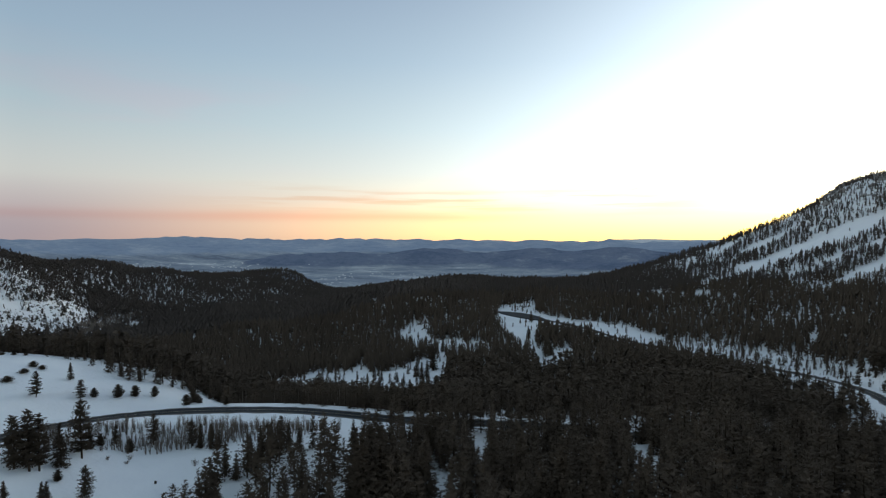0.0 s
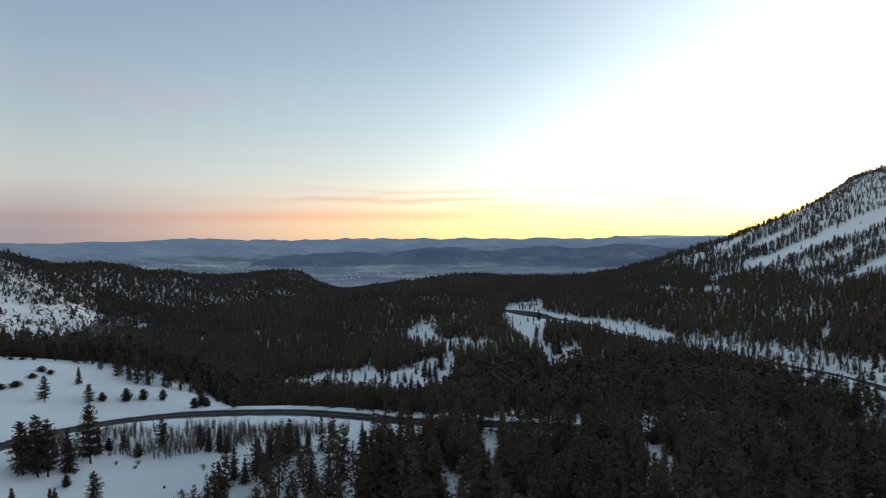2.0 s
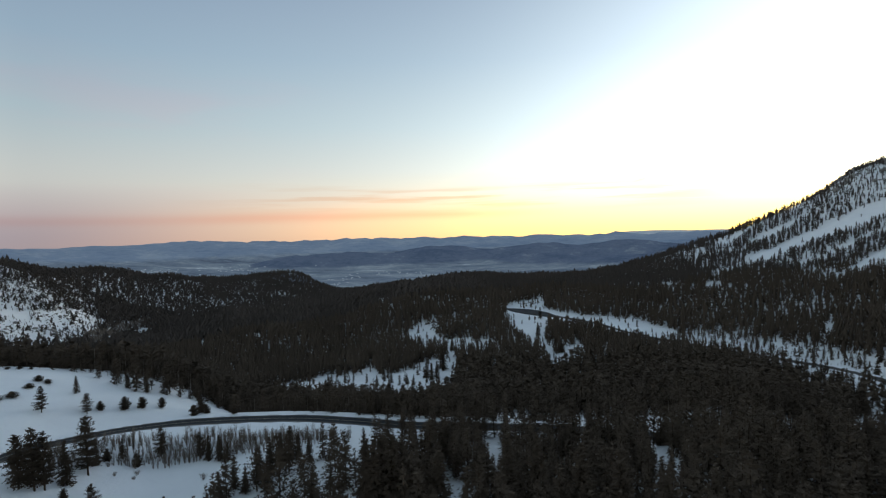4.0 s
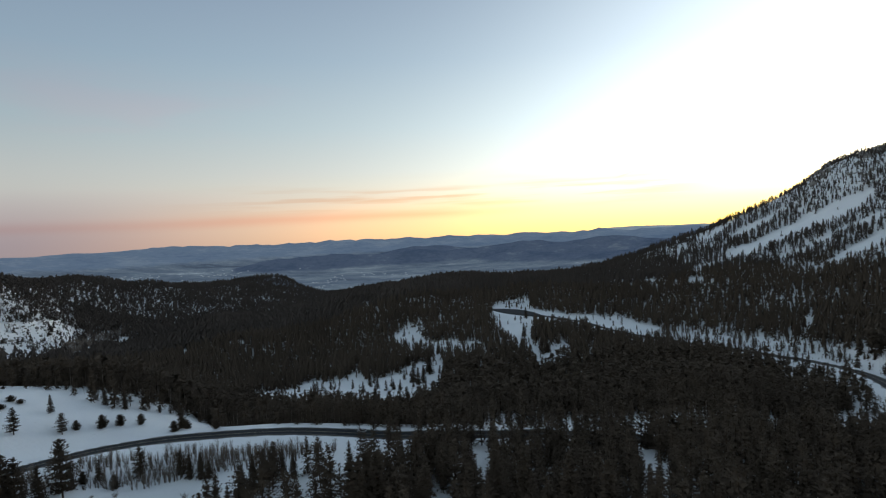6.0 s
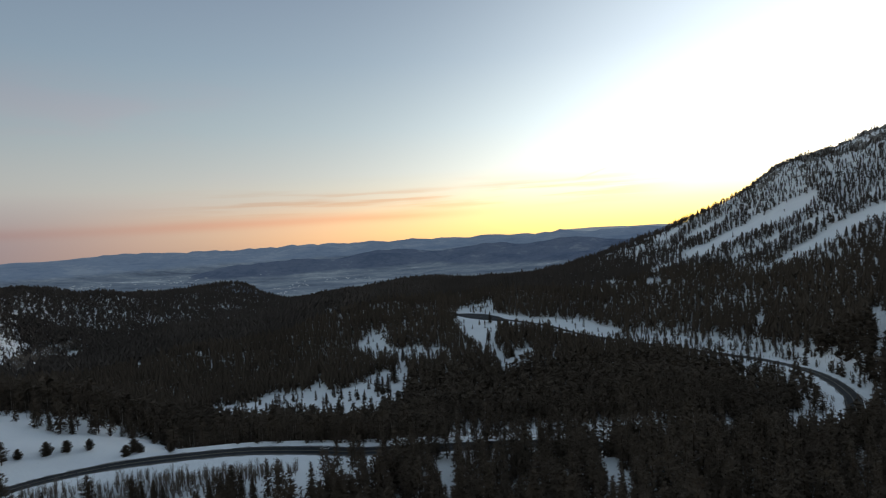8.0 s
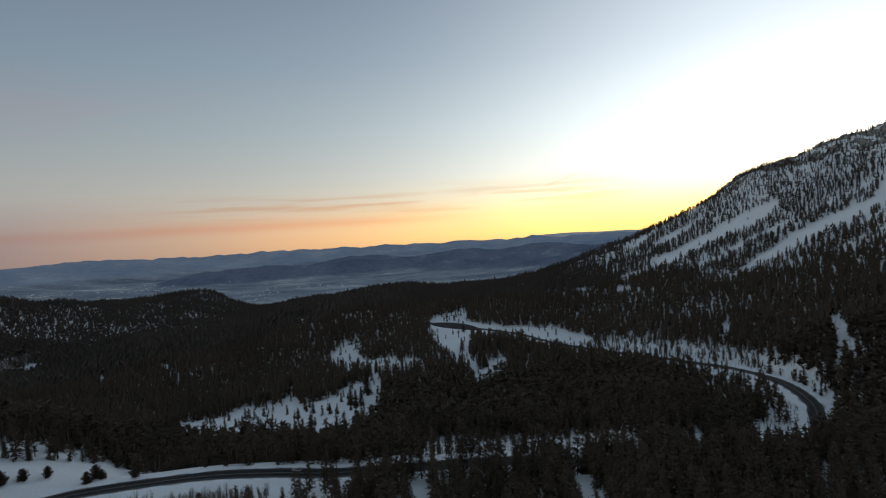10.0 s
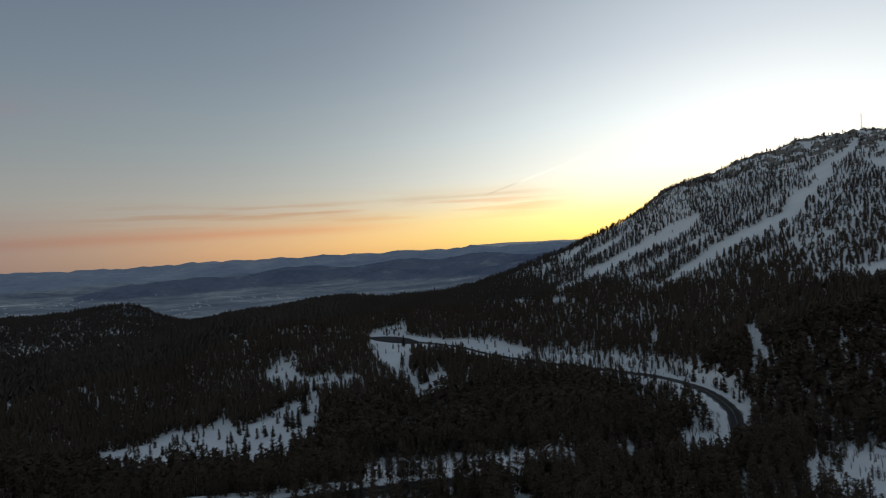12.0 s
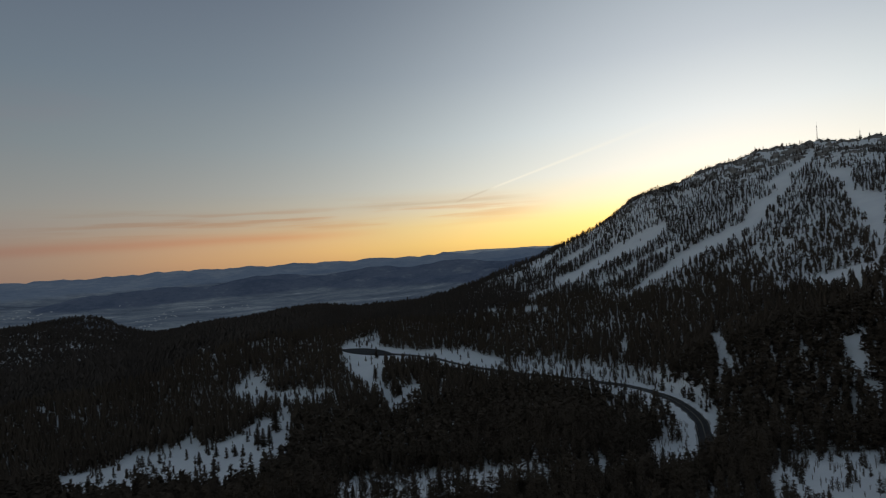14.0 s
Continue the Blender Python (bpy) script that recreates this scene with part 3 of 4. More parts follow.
SLIVERS = (((18, 262), (23, 268), (19, 240)), ((38, 265), (40, 266), (36, 235), (34, 234)), ((393, 367), (400, 367), (374, 344), (370, 346)), ((411, 348), (415, 346), (384, 321), (382, 324)), ((466, 676), (474, 674), (404, 577), (399, 578)), ((507, 687), (517, 681), (492, 658)),
           ((-484, 1010), (-462, 992), (-432, 926), (-445, 933)), ((-433, 972), (-470, 1086), (-422, 971)), ((-348, 943), (-351, 997), (-333, 928), (-342, 921)), ((-465, 1117), (-457, 1116), (-412, 1007)))
PATCHES = (((-165, 1163), (-121, 1123), (-107, 977), (-143, 1024)), ((400, 1031), (424, 985), (400, 930), (377, 966)), ((440, 928), (457, 897), (430, 856), (417, 883)))
RUN_SUMMIT = ((1259, 993), (1111, 896), (1074, 913), (1008, 892), (979, 847), (942, 848), (906, 845), (846, 817), (800, 840), (730, 853), (657, 845), (578, 816), (570, 794), (628, 795), (672, 789), (736, 783), (786, 775), (820, 757), (869, 785), (937, 808), (990, 826), (1032, 864), (1106, 866), (1250, 967))
RUN_THIN = ((954, 866), (886, 881), (837, 892), (781, 909), (734, 939), (664, 940), (610, 956), (587, 906), (653, 908), (705, 904), (758, 885), (818, 872), (882, 863), (940, 848))
RUN_BROAD = ((843, 1016), (811, 1045), (774, 1065), (761, 1102), (737, 1079), (697, 1101), (668, 1097), (623, 1085), (564, 1029), (507, 1009), (470, 988), (453, 935), (495, 958), (567, 998), (610, 1002), (657, 1004), (717, 1011), (736, 977), (787, 975), (820, 985))
RUN_SHORT = ((793, 1200), (734, 1194), (696, 1214), (655, 1188), (637, 1141), (667, 1144), (715, 1160), (780, 1173))
RUN_EDGE = ((713, 1270), (690, 1285), (630, 1282), (603, 1216), (630, 1212), (678, 1227))
RUN_FACE = ((1069, 833), (1080, 778), (1016, 729), (946, 672), (933, 617), (595, 403), (597, 424), (588, 455), (598, 492), (625, 504), (630, 466), (620, 425), (662, 449), (750, 516), (803, 563), (856, 619), (930, 675), (1014, 748))
RUNS = (RUN_SUMMIT, RUN_THIN, RUN_BROAD, RUN_SHORT, RUN_EDGE, RUN_FACE)
RUN_TREES = (0.0, 0.03, 0.02, 0.04, 0.05, 0.0)
TOP_WOOD = ((1027, 736), (950, 677), (933, 617), (1060, 697), (1100, 750), (1078, 766))
KNOB_WOOD = ((1073, 866), (1063, 817), (973, 719), (922, 679), (940, 764), (985, 828))
BAND_WOOD = ((975, 844), (954, 930), (860, 995), (803, 1041), (818, 985), (785, 915), (890, 885), (951, 864))
UPPER_SLOPE = ((335, 1460), (397, 1150), (427, 905), (478, 827), (580, 686), (592, 592), (583, 479), (560, 380), (750, 400), (1300, 700), (1700, 900), (1450, 1500), (700, 1700))
SLITS = ((300, 760), (420, 900), (480, 830), (585, 690), (600, 480), (600, 330), (480, 330), (400, 420), (395, 600))
WEST_HILLS = ((-1011, 1580), (-1023, 1995), (-790, 2453), (-640, 2500), (-560, 1980), (-720, 1558), (-850, 1340))
LEFT_FOOT = ((-920, 1070), (-862, 1083), (-842, 1126), (-873, 1267), (-867, 1345), (-758, 1076), (-751, 977), (-790, 945), (-900, 930))
FOOT_STREAK = ((-925, 1112), (-909, 1152), (-875, 1176), (-856, 1140), (-896, 1127))
RIDGE_TOP = ((-90, 1540), (130, 1540), (140, 1680), (-100, 1680))
GREY_BRUSH = ((-755, 1084), (-851, 1317), (-829, 1463), (-804, 1434), (-800, 1321), (-687, 1021))
LEFT_SLOPE = ((-1300, 1000), (-1000, 1500), (-880, 1320), (-850, 1301), (-754, 1070), (-746, 960), (-795, 925), (-1000, 850))


def inside(corners, x, y):
    """Which of the points lie inside the outline."""
    hit = np.zeros(x.shape, bool)
    for (ax, ay), (bx, by) in zip(corners, corners[1:] + corners[:1]):
        cross = (ay > y) != (by > y)
        hit ^= cross & (x < (bx - ax) * (y - ay) / (by - ay + 1e-9) + ax)
    return hit


def cover(x, y):
    """How densely trees stand, 0 to 1."""
    r = np.hypot(x, y)
    d = np.ones(x.shape)
    d *= np.clip(1.25 + 0.5 * waves(x, y, 120, 31), 0.6, 1)
    d *= np.where((waves(x, y, 48, 44) > 1.0) & (((x > 0) & (x < 300)) | (r < 1100) & (x <= 0)), 0.12, 1)
    m = inside(UPPER_SLOPE, x, y)
    z = land(x, y)
    clumps = np.clip(np.interp(np.degrees(np.arctan2(x, y)), [18, 27, 31, 45, 47], [0.45, 0.55, 0.74, 0.74, 0.54]) + 0.45 * waves(x, y, 52, 37) + 0.5 * waves(x, y, 21, 40), 0.08, 1)
    bare_top = np.clip((z - 215) / 60, 0, 1)
    clumps = clumps + np.clip((3 + 30 * np.clip((900 - y) / 400, 0, 1) - z) / 12, 0, 1)
    d[m] = (clumps * (1 - 0.62 * bare_top))[m]
    m = inside(LEFT_SLOPE, x, y)
    d[m] *= np.clip(0.8 + 0.8 * waves(x, y, 80, 38) + 0.7 * waves(x, y, 26, 39), 0.3, 1)[m]
    d[m] += np.clip((r - 1400) / 90, 0, 0.6)[m]
    m = inside(LEFT_FOOT, x, y)
    d[m] = np.clip(0.18 + 0.4 * waves(x, y, 60, 46), 0.05, 0.6)[m]
    d[inside(FOOT_STREAK, x, y)] = 0.2
    for k in (1.05, 1.1):
        d[inside(LEFT_FOOT, x * k, y * k) & ~inside(LEFT_FOOT, x, y)] *= 0.3
        d[inside(GREY_BRUSH, x * k, y * k)] *= 0.2
    m = inside(WEST_HILLS, x, y)
    d[m] *= np.where(waves(x, y, 24, 47) > 0.75, 0.35, 1)[m]
    d[inside(GREY_BRUSH, x, y)] *= 0.1
    m = inside(RIDGE_TOP, x, y)
    d[m] *= np.where(waves(x, y, 20, 48) > 0.2, 0.15, 0.9)[m]
    for k in (1.0, 1.06):
        d[inside(STRIP, x * k, y * k)] *= 0.3
    d[inside(SLITS, x, y)] *= np.clip(1.18 + 0.8 * waves(x, y, 17, 43), 0.24, 1)[inside(SLITS, x, y)]
    d[inside(LOWER, x, y)] = 0.22
    d[inside(OPEN_WOOD, x, y)] = 0.42
    d[inside(EDGE_WOOD, x, y)] *= 0.5
    wob_x, wob_y = x + 3 * waves(x, y, 30, 33), y + 5 * waves(x, y, 27, 34)
    for shape, left in ((MEADOW, 0.10), (MEADOW_NECK, 0.16), (MEADOW_TOP, 0.26), (MEADOW_END, 0.25), (BEND, 0.5), (BEND_FAR, 0.14), (BEND_FRONT, 0.1), (HAIRPIN, 0.02), (CHUTE, 0.02), (GLADE, 0.08)):
        d[inside(shape, wob_x, wob_y)] = left
    for k in (1.05, 1.1):
        d[inside(HAIRPIN, x * k, y * k)] *= 0.25
    d[inside(CHUTE, x * 1.04, y * 1.04)] *= 0.4
    for k in (1.03,):
        d[inside(GLADE, x * k, y * k)] *= 0.12
    d[inside(INNER_BEND, x, y)] = 0.02
    d[inside(BEND_GROVE, x, y)] = 1
    for k in (1.0, 1.03):
        d[inside(POCKET, x * k, y * k)] = 0.05
    d[inside(SCREEN, x, y) | inside(ROAD_SCREEN, x, y)] = 1
    for shape, left in ((TOP_WOOD, 0.7), (KNOB_WOOD, 0.85), (BAND_WOOD, 1.0)):
        m = inside(shape, x, y)
        d[m] = np.maximum(d, left)[m]
    for shape in ISLANDS:
        d[inside(shape, x, y)] = 0.8
    for shape in GAPS:
        for k in (1.0, 1.06, 1.12):
            d[inside(shape, x * k, y * k)] = 0.03
    for shape in SLIVERS:
        d[inside(shape, x, y)] *= 0.22
    for shape in PATCHES:
        d[inside(shape, wob_x, wob_y)] = 0.3
    wx_, wy_ = x + 3 * waves(x, y, 30, 35), y + 4 * waves(x, y, 33, 36)
    for shape in RUNS[:4]:
        # close rows of trees line the cleared runs
        for k in (1.011, 0.991):
            d[inside(shape, k * wx_, k * wy_)] = 0.95
    for shape, left in zip(RUNS, RUN_TREES):
        d[inside(shape, 0.996 * wx_, 0.996 * wy_) & inside(shape, 1.002 * wx_, 1.002 * wy_)] = left
    d[inside(SNOWFIELD, x, y)] = 0
    gap, _ = road_gap(x, y)
    gap = gap.reshape(x.shape)
    d[gap < np.where((x > 70) & (y < 320), 6.5, 9)] = 0
    d[turnout_edge(x, y) < 1.15] = 0
    return d


# ---- conifers ----
YOUNG_WIDE = 0.36


def conifer(rng, style, inner, outer, size, sides=5):
    """A conifer of height 1 as (verts, faces, slots): a tapered, slightly bent trunk and tiers of limbs that carry sprays of needles, coarse ones inside and fine ones outside. style: fir, pine or young."""
    v, f, s = [], [], []
    bend, turn = rng.uniform(0, 0.012), rng.uniform(0, 6.28)
    rings = ((-0.04, 0.016), (0.3, 0.012), (0.65, 0.007))
    for h, r in rings:
        cx, cy = bend * math.cos(turn) * math.sin(3 * h), bend * math.sin(turn) * math.sin(3 * h)
        for k in range(sides):
            a = 2 * math.pi * k / sides
            v.append((cx + r * math.cos(a), cy + r * math.sin(a), h))
    v.append((0, 0, 0.97))
    for i in range(len(rings)):
        for k in range(sides):
            a, b = i * sides + k, i * sides + (k + 1) % sides
            if i == len(rings) - 1:
                f.append((a, b, len(v) - 1))
                s.append(0)
            else:
                f += [(a, b, b + sides), (a, b + sides, a + sides)]
                s += [0, 0]
    low, wide = {"fir": (0.06, 0.185), "pine": (rng.uniform(0.05, 0.16), 0.225), "young": (0.02, YOUNG_WIDE)}[style]
    tiers, limbs = {"fir": (15, 7), "pine": (11, 7), "young": (8, 7)}[style]
    lean = rng.uniform(0, 6.28)
    boughs = []
    for t in range(tiers):
        for k in range(limbs):
            if rng.random() < (0.12 if style == "pine" else 0.07):
                continue
            u = min(max((t + rng.uniform(-0.35, 0.35) + 0.3) / tiers, 0.0), 0.97)
            a = 6.283 * (k + 0.5 * (t % 2)) / limbs + rng.uniform(-0.45, 0.45)
            if style == "pine":
                body = (1 - u ** 2.0) ** 0.8 * (0.7 + 0.3 * min(1, u * 3)) * (1 + 0.2 * math.cos(a - lean)) * rng.uniform(0.65, 1.15)
                rise = -0.1 + 0.55 * u
            elif style == "young":
                body, rise = (1 - u ** 1.8) ** 0.7 * (0.75 + 0.25 * min(1, u * 4)) * rng.uniform(0.75, 1.15), 0.1 + 0.6 * u
            else:
                body, rise = (1 - u) ** 0.78 * (0.85 + 0.15 * min(1, u * 6)) * rng.uniform(0.82, 1.12), -0.38 + 0.6 * u
            boughs.append((u, a, wide * body + 0.012, rise + rng.uniform(-0.15, 0.15)))
    total = sum(b[2] for b in boughs)

    def spray(bough, q, swing, ln, wider):
        u, a, long, rise = bough
        a += swing
        x, y = q * long * math.cos(a), q * long * math.sin(a)
        h = low + (0.96 - low) * u + q * long * rise + rng.gauss(0, 0.3) * ln
        aim, lift, roll = a + rng.uniform(-1.0, 1.0), rise + rng.uniform(-0.5, 0.7), rng.uniform(-1.3, 1.3)
        e, g, d = math.cos(aim) * math.cos(lift), math.sin(aim) * math.cos(lift), math.sin(lift)
        half = ln * wider
        px, py, pz = -math.sin(aim) * half * math.cos(roll), math.cos(aim) * half * math.cos(roll), half * math.sin(roll)
        b = len(v)
        v.extend([(x - px - 0.4 * e * ln, y - py - 0.4 * g * ln, min(h - pz, 0.98)), (x + px - 0.4 * e * ln, y + py - 0.4 * g * ln, min(h + pz, 0.98)), (x + e * ln, y + g * ln, min(h + d * ln, 1.0))])
        f.append((b, b + 1, b + 2))
        s.append(1)
    for bough in boughs:
        share = bough[2] / total
        for n in range(int(share * inner + rng.random())):
            spray(bough, rng.uniform(0.05, 0.55), rng.gauss(0, 0.5), 1.6 * size * rng.uniform(0.8, 1.2), 0.52)
        for n in range(int(share * outer + rng.random())):
            spray(bough, rng.uniform(0.3, 1.02), rng.gauss(0, 0.24), size * rng.uniform(0.65, 1.3) * (1 - 0.3 * bough[0]), 0.42)
    for k in range(5):
        spray((0.93, 1.257 * k, 0.012, 1.2), 0.6, 0, 0.03, 0.25)
    return np.array(v), np.array(f), np.array(s)


def cheap_conifer(rng, whorls, limbs, style, fat=1.0):
    """A far conifer: few boughs of one face each."""
    v, f, s = [], [], []
    low = 0.08 if style == "fir" else 0.22
    v += [(-0.014, 0, -0.05), (0.014, 0.008, -0.05), (0, 0, 0.6)]
    f.append((0, 1, 2))
    s.append(0)
    for w in range(whorls):
        u = (w + rng.uniform(-0.2, 0.2)) / whorls
        z = low + (0.98 - low) * (u + 1.0 / whorls)
        reach = (0.165 * (1 - max(u, 0)) ** 0.56 if style == "fir" else 0.17 * (1 - max(u, 0) ** 2) ** 0.8) * rng.uniform(0.8, 1.15) * fat + 0.02
        turn = rng.uniform(0, 6.28)
        for k in range(limbs):
            a, h = turn + 6.283 * k / limbs + rng.uniform(-0.3, 0.3), 3.6 / limbs
            ln, b = reach * rng.uniform(0.7, 1.2), len(v)
            drop = z - (0.98 - low) / whorls * rng.uniform(1.1, 1.6)
            v += [(0, 0, z), (ln * math.cos(a - h / 2), ln * math.sin(a - h / 2), drop), (ln * math.cos(a + h / 2), ln * math.sin(a + h / 2), drop)]
            f.append((b, b + 1, b + 2))
            s.append(1)
    return np.array(v), np.array(f), np.array(s)


def stand(name, label, shapes, x, y, tall, needles, seed):
    """One mesh of many trees at (x, y) with those heights."""
    rng = np.random.RandomState(seed)
    z, pick = ground(x, y), rng.randint(0, len(shapes), len(x))
    vs, fs, ss, base = [], [], [], 0
    for k, (v, f, s) in enumerate(shapes):
        m = pick == k
        n = int(m.sum())
        if not n:
            continue
        a, h = rng.uniform(0, 6.283, n), tall[m]
        fat = h * rng.uniform(0.85, 1.25, n)
        c, d = np.cos(a)[:, None], np.sin(a)[:, None]
        lean_x, lean_y = rng.normal(0, 0.02, (2, n, 1))
        vx = (v[None, :, 0] * c - v[None, :, 1] * d) * fat[:, None] + (lean_x * v[None, :, 2]) * h[:, None] + x[m][:, None]
        vy = (v[None, :, 0] * d + v[None, :, 1] * c) * fat[:, None] + (lean_y * v[None, :, 2]) * h[:, None] + y[m][:, None]
        vz = v[None, :, 2] * h[:, None] + z[m][:, None]
        vs.append(np.stack([vx, vy, vz], -1).reshape(-1, 3))
        fs.append((f[None] + (np.arange(n) * len(v))[:, None, None] + base).reshape(-1, 3))
        ss.append(np.tile(s, n))
        base += n * len(v)
    me = mesh_from(name, np.concatenate(vs), np.concatenate(fs), [BARK, needles], np.concatenate(ss))
    return tagged(new(name, me), label, "forest", kind="stuff")


def scatter(spacing, near, far, seed, low=-47, high=63):
    """Jittered places between two distances, thinned by cover()."""
    rng = np.random.RandomState(seed)
    g = np.arange(-far, far, spacing)
    x, y = [a.ravel() + rng.uniform(-0.5, 0.5, a.size) * spacing for a in np.meshgrid(g, np.arange(-100, far, spacing))]
    r, b = np.hypot(x, y), np.degrees(np.arctan2(x, y))
    m = (r > near) & (r <= far) & (b > low) & (b < high)
    x, y = x[m], y[m]
    m = rng.random_sample(len(x)) < cover(x, y)
    return x[m], y[m]


def heights(x, y, seed):
    rng = np.random.RandomState(seed)
    h = rng.normal(15.5, 3.6, len(x)) + 2.0 * waves(x, y, 150, 41)
    h = np.clip(h, 6, 25)
    h[inside(UPPER_SLOPE, x, y)] *= np.clip(0.92 - land(x, y) / 700, 0.6, 1)[inside(UPPER_SLOPE, x, y)]
    m = inside(LEFT_SLOPE, x, y)
    h[m] *= rng.uniform(0.3, 0.85, int(m.sum()))
    for shape in (MEADOW, MEADOW_TOP, BEND, BEND_FAR, BEND_FRONT, LOWER, STRIP, HAIRPIN):
        h[inside(shape, x, y)] *= 0.62
    h[inside(LOWER, x, y)] *= 0.7
    h[inside(PENINSULA, x, y)] *= 0.7
    h[inside(EDGE_WOOD, x, y)] *= 0.8
    h[inside(SCREEN, x, y)] *= 1.1
    h[inside(ROAD_SCREEN, x, y)] *= 1.15
    return h


tree_rng = random.Random(5)
SHAPES_CLOSE = [conifer(tree_rng, st, 80, 350, 0.039, 4) for st in ("fir", "pine", "fir", "pine", "pine", "fir")]
SHAPES_NEAR = [conifer(tree_rng, st, 45, 150, 0.056, 3) for st in ("fir", "fir", "pine", "fir", "pine", "fir")]
SHAPES_MIDDLE = [conifer(tree_rng, st, 18, 62, 0.1, 3) for st in ("fir", "fir", "pine", "fir", "pine", "fir")]
SHAPES_MID = [cheap_conifer(tree_rng, 6, 4, st, 1.1) for st in ("fir", "fir", "pine", "fir", "pine", "fir", "fir", "pine")]
SHAPES_BROAD = [cheap_conifer(tree_rng, 3, 3, st, 2.1) for st in ("fir", "pine", "fir", "pine")]
SHAPES_FAR = [cheap_conifer(tree_rng, 4, 4, st, 1.05) for st in ("fir", "pine", "pine", "fir", "pine", "pine")]

# the nearest trees are things of their own
def pine_model(style, seed):
    rng = random.Random(seed)
    v, f, s = conifer(rng, style, 420, 1750, 0.027 if style != "young" else 0.055, 6)
    root = new({"pine": "pine_tree", "fir": "fir_tree", "young": "young_fir"}[style])
    root.empty_display_size = 0.2
    for slot, part_name, mat in ((0, "trunk", BARK), (1, "crown", NEEDLES)):
        new(part_name, mesh_from(part_name, v, f[s == slot], [mat])).parent = root
    label = {"pine": "tall dark green pine with a full rounded crown", "fir": "dark green narrow fir with drooping boughs", "young": "small bushy young fir growing out of the snow"}[style]
    return tagged(root, label, "tree", "trees of the near slopes")


MODELS = {}
for st, count in (("fir", 4), ("pine", 4), ("young", 3)):
    MODELS[st] = [pine_model(st, 50 + 7 * k + len(st)) for k in range(count)]
used = set()


def plant(style, x, y, tall, seed):
    rng = random.Random(seed)
    model = MODELS[style][rng.randrange(len(MODELS[style]))]
    fat = tall * rng.uniform(1.0, 1.3)
    m = Matrix.LocRotScale((x, y, float(ground(x, y))), Euler((rng.gauss(0, 0.015), rng.gauss(0, 0.015), rng.uniform(0, 6.28))), (fat, fat, tall))
    if model.name not in used:
        used.add(model.name)
        model.matrix_basis = m
        return model
    tree = copy_thing(model, m)
    tree.matrix_basis = m
    return tree


# trees standing apart on the snowfield and along the stream
APART = (("pine", -200.5, 261.5, 13.4), ("pine", -188.6, 276.3, 11.3), ("young", -186.2, 283.3, 5.2), ("young", -178.6, 292.2, 7.5), ("young", -173.6, 299.3, 6.4), ("young", -166.0, 305.8, 6.2), ("young", -145.4, 300.7, 6.1), ("young", -145.0, 308.1, 7.6),
         ("young", -140.8, 306.2, 5.3), ("fir", -203.5, 290.2, 10.2), ("fir", -193.2, 319.1, 9.2), ("fir", -182.3, 319.7, 8.9), ("young", -149.0, 353.4, 7.6), ("young", -122.8, 300.4, 5.2), ("pine", -160.3, 197.7, 21.1), ("pine", -156.8, 200.4, 24.8),
         ("pine", -155.0, 203.1, 23.4), ("fir", -151.9, 210.4, 18.8), ("pine", -150.8, 221.0, 25.4), ("fir", -151.9, 228.0, 11.0), ("young", -151.0, 233.4, 5.5), ("fir", -148.0, 239.5, 10.1))
STREAM_TREES = (("young", -141.2, 238.9, 6.2), ("pine", -137.3, 251.4, 15.7), ("pine", -119.2, 251.7, 13.0), ("fir", -114.2, 249.6, 12.1), ("fir", -108.2, 247.9, 12.6), ("fir", -104.5, 247.3, 9.3), ("young", -147.3, 202.0, 4.6), ("pine", -132.2, 194.9, 14.3),
         ("fir", -140.3, 184.1, 10.6), ("fir", -139.1, 185.1, 11.0), ("fir", -91.1, 206.8, 20.2), ("fir", -93.3, 226.5, 10.3), ("fir", -86.8, 222.1, 12.0), ("fir", -148.6, 178.2, 10.6), ("fir", -83.0, 229.5, 15.4), ("fir", -79.7, 232.2, 18.0),
         ("fir", -78.4, 242.1, 14.4), ("fir", -74.6, 243.9, 16.3), ("fir", -71.4, 246.4, 11.2), ("fir", -64.9, 239.9, 11.6))
MEADOW_TREES = (("fir", -27.6, 569.3, 22.0), ("fir", -22.2, 556.1, 19.1), ("fir", -17.0, 561.2, 20.4), ("fir", -11.2, 598.4, 28.8), ("fir", -64.0, 553.8, 13.7), ("fir", -77.5, 545.5, 11.7), ("fir", -46.6, 544.0, 11.7), ("fir", -72.3, 567.9, 10.4),
         ("fir", -132.7, 557.4, 10.8), ("fir", -116.3, 550.3, 9.4), ("fir", 0.3, 681.0, 17.5), ("fir", -9.7, 666.9, 15.7), ("fir", -23.5, 700.1, 15.0), ("fir", -36.4, 639.5, 15.1), ("fir", -43.5, 686.1, 14.7), ("fir", 4.0, 581.5, 12.5),
         ("fir", 133.8, 807.0, 17.2), ("fir", 114.4, 711.4, 19.0), ("fir", 124.0, 680.8, 14.5), ("fir", 148.9, 696.2, 14.9), ("fir", 123.7, 641.2, 19.2), ("fir", 129.5, 636.5, 17.7))
TALL_TREES = (("fir", -31.1, 187.4, 29), ("fir", -28.0, 182.9, 31), ("fir", -26.4, 193.2, 28), ("fir", -22.2, 186.7, 30), ("pine", -19.8, 199.0, 24), ("pine", -12.7, 194.6, 20), ("fir", -5.6, 184.9, 24), ("fir", 17.5, 189.2, 27), ("fir", 27.4, 188.0, 30), ("fir", 40.6, 175.4, 30), ("fir", 49.6, 167.8, 28))
for i, (st, x, y, h) in enumerate(APART + STREAM_TREES + MEADOW_TREES + TALL_TREES):
    plant(st, x, y, h, 100 + i)

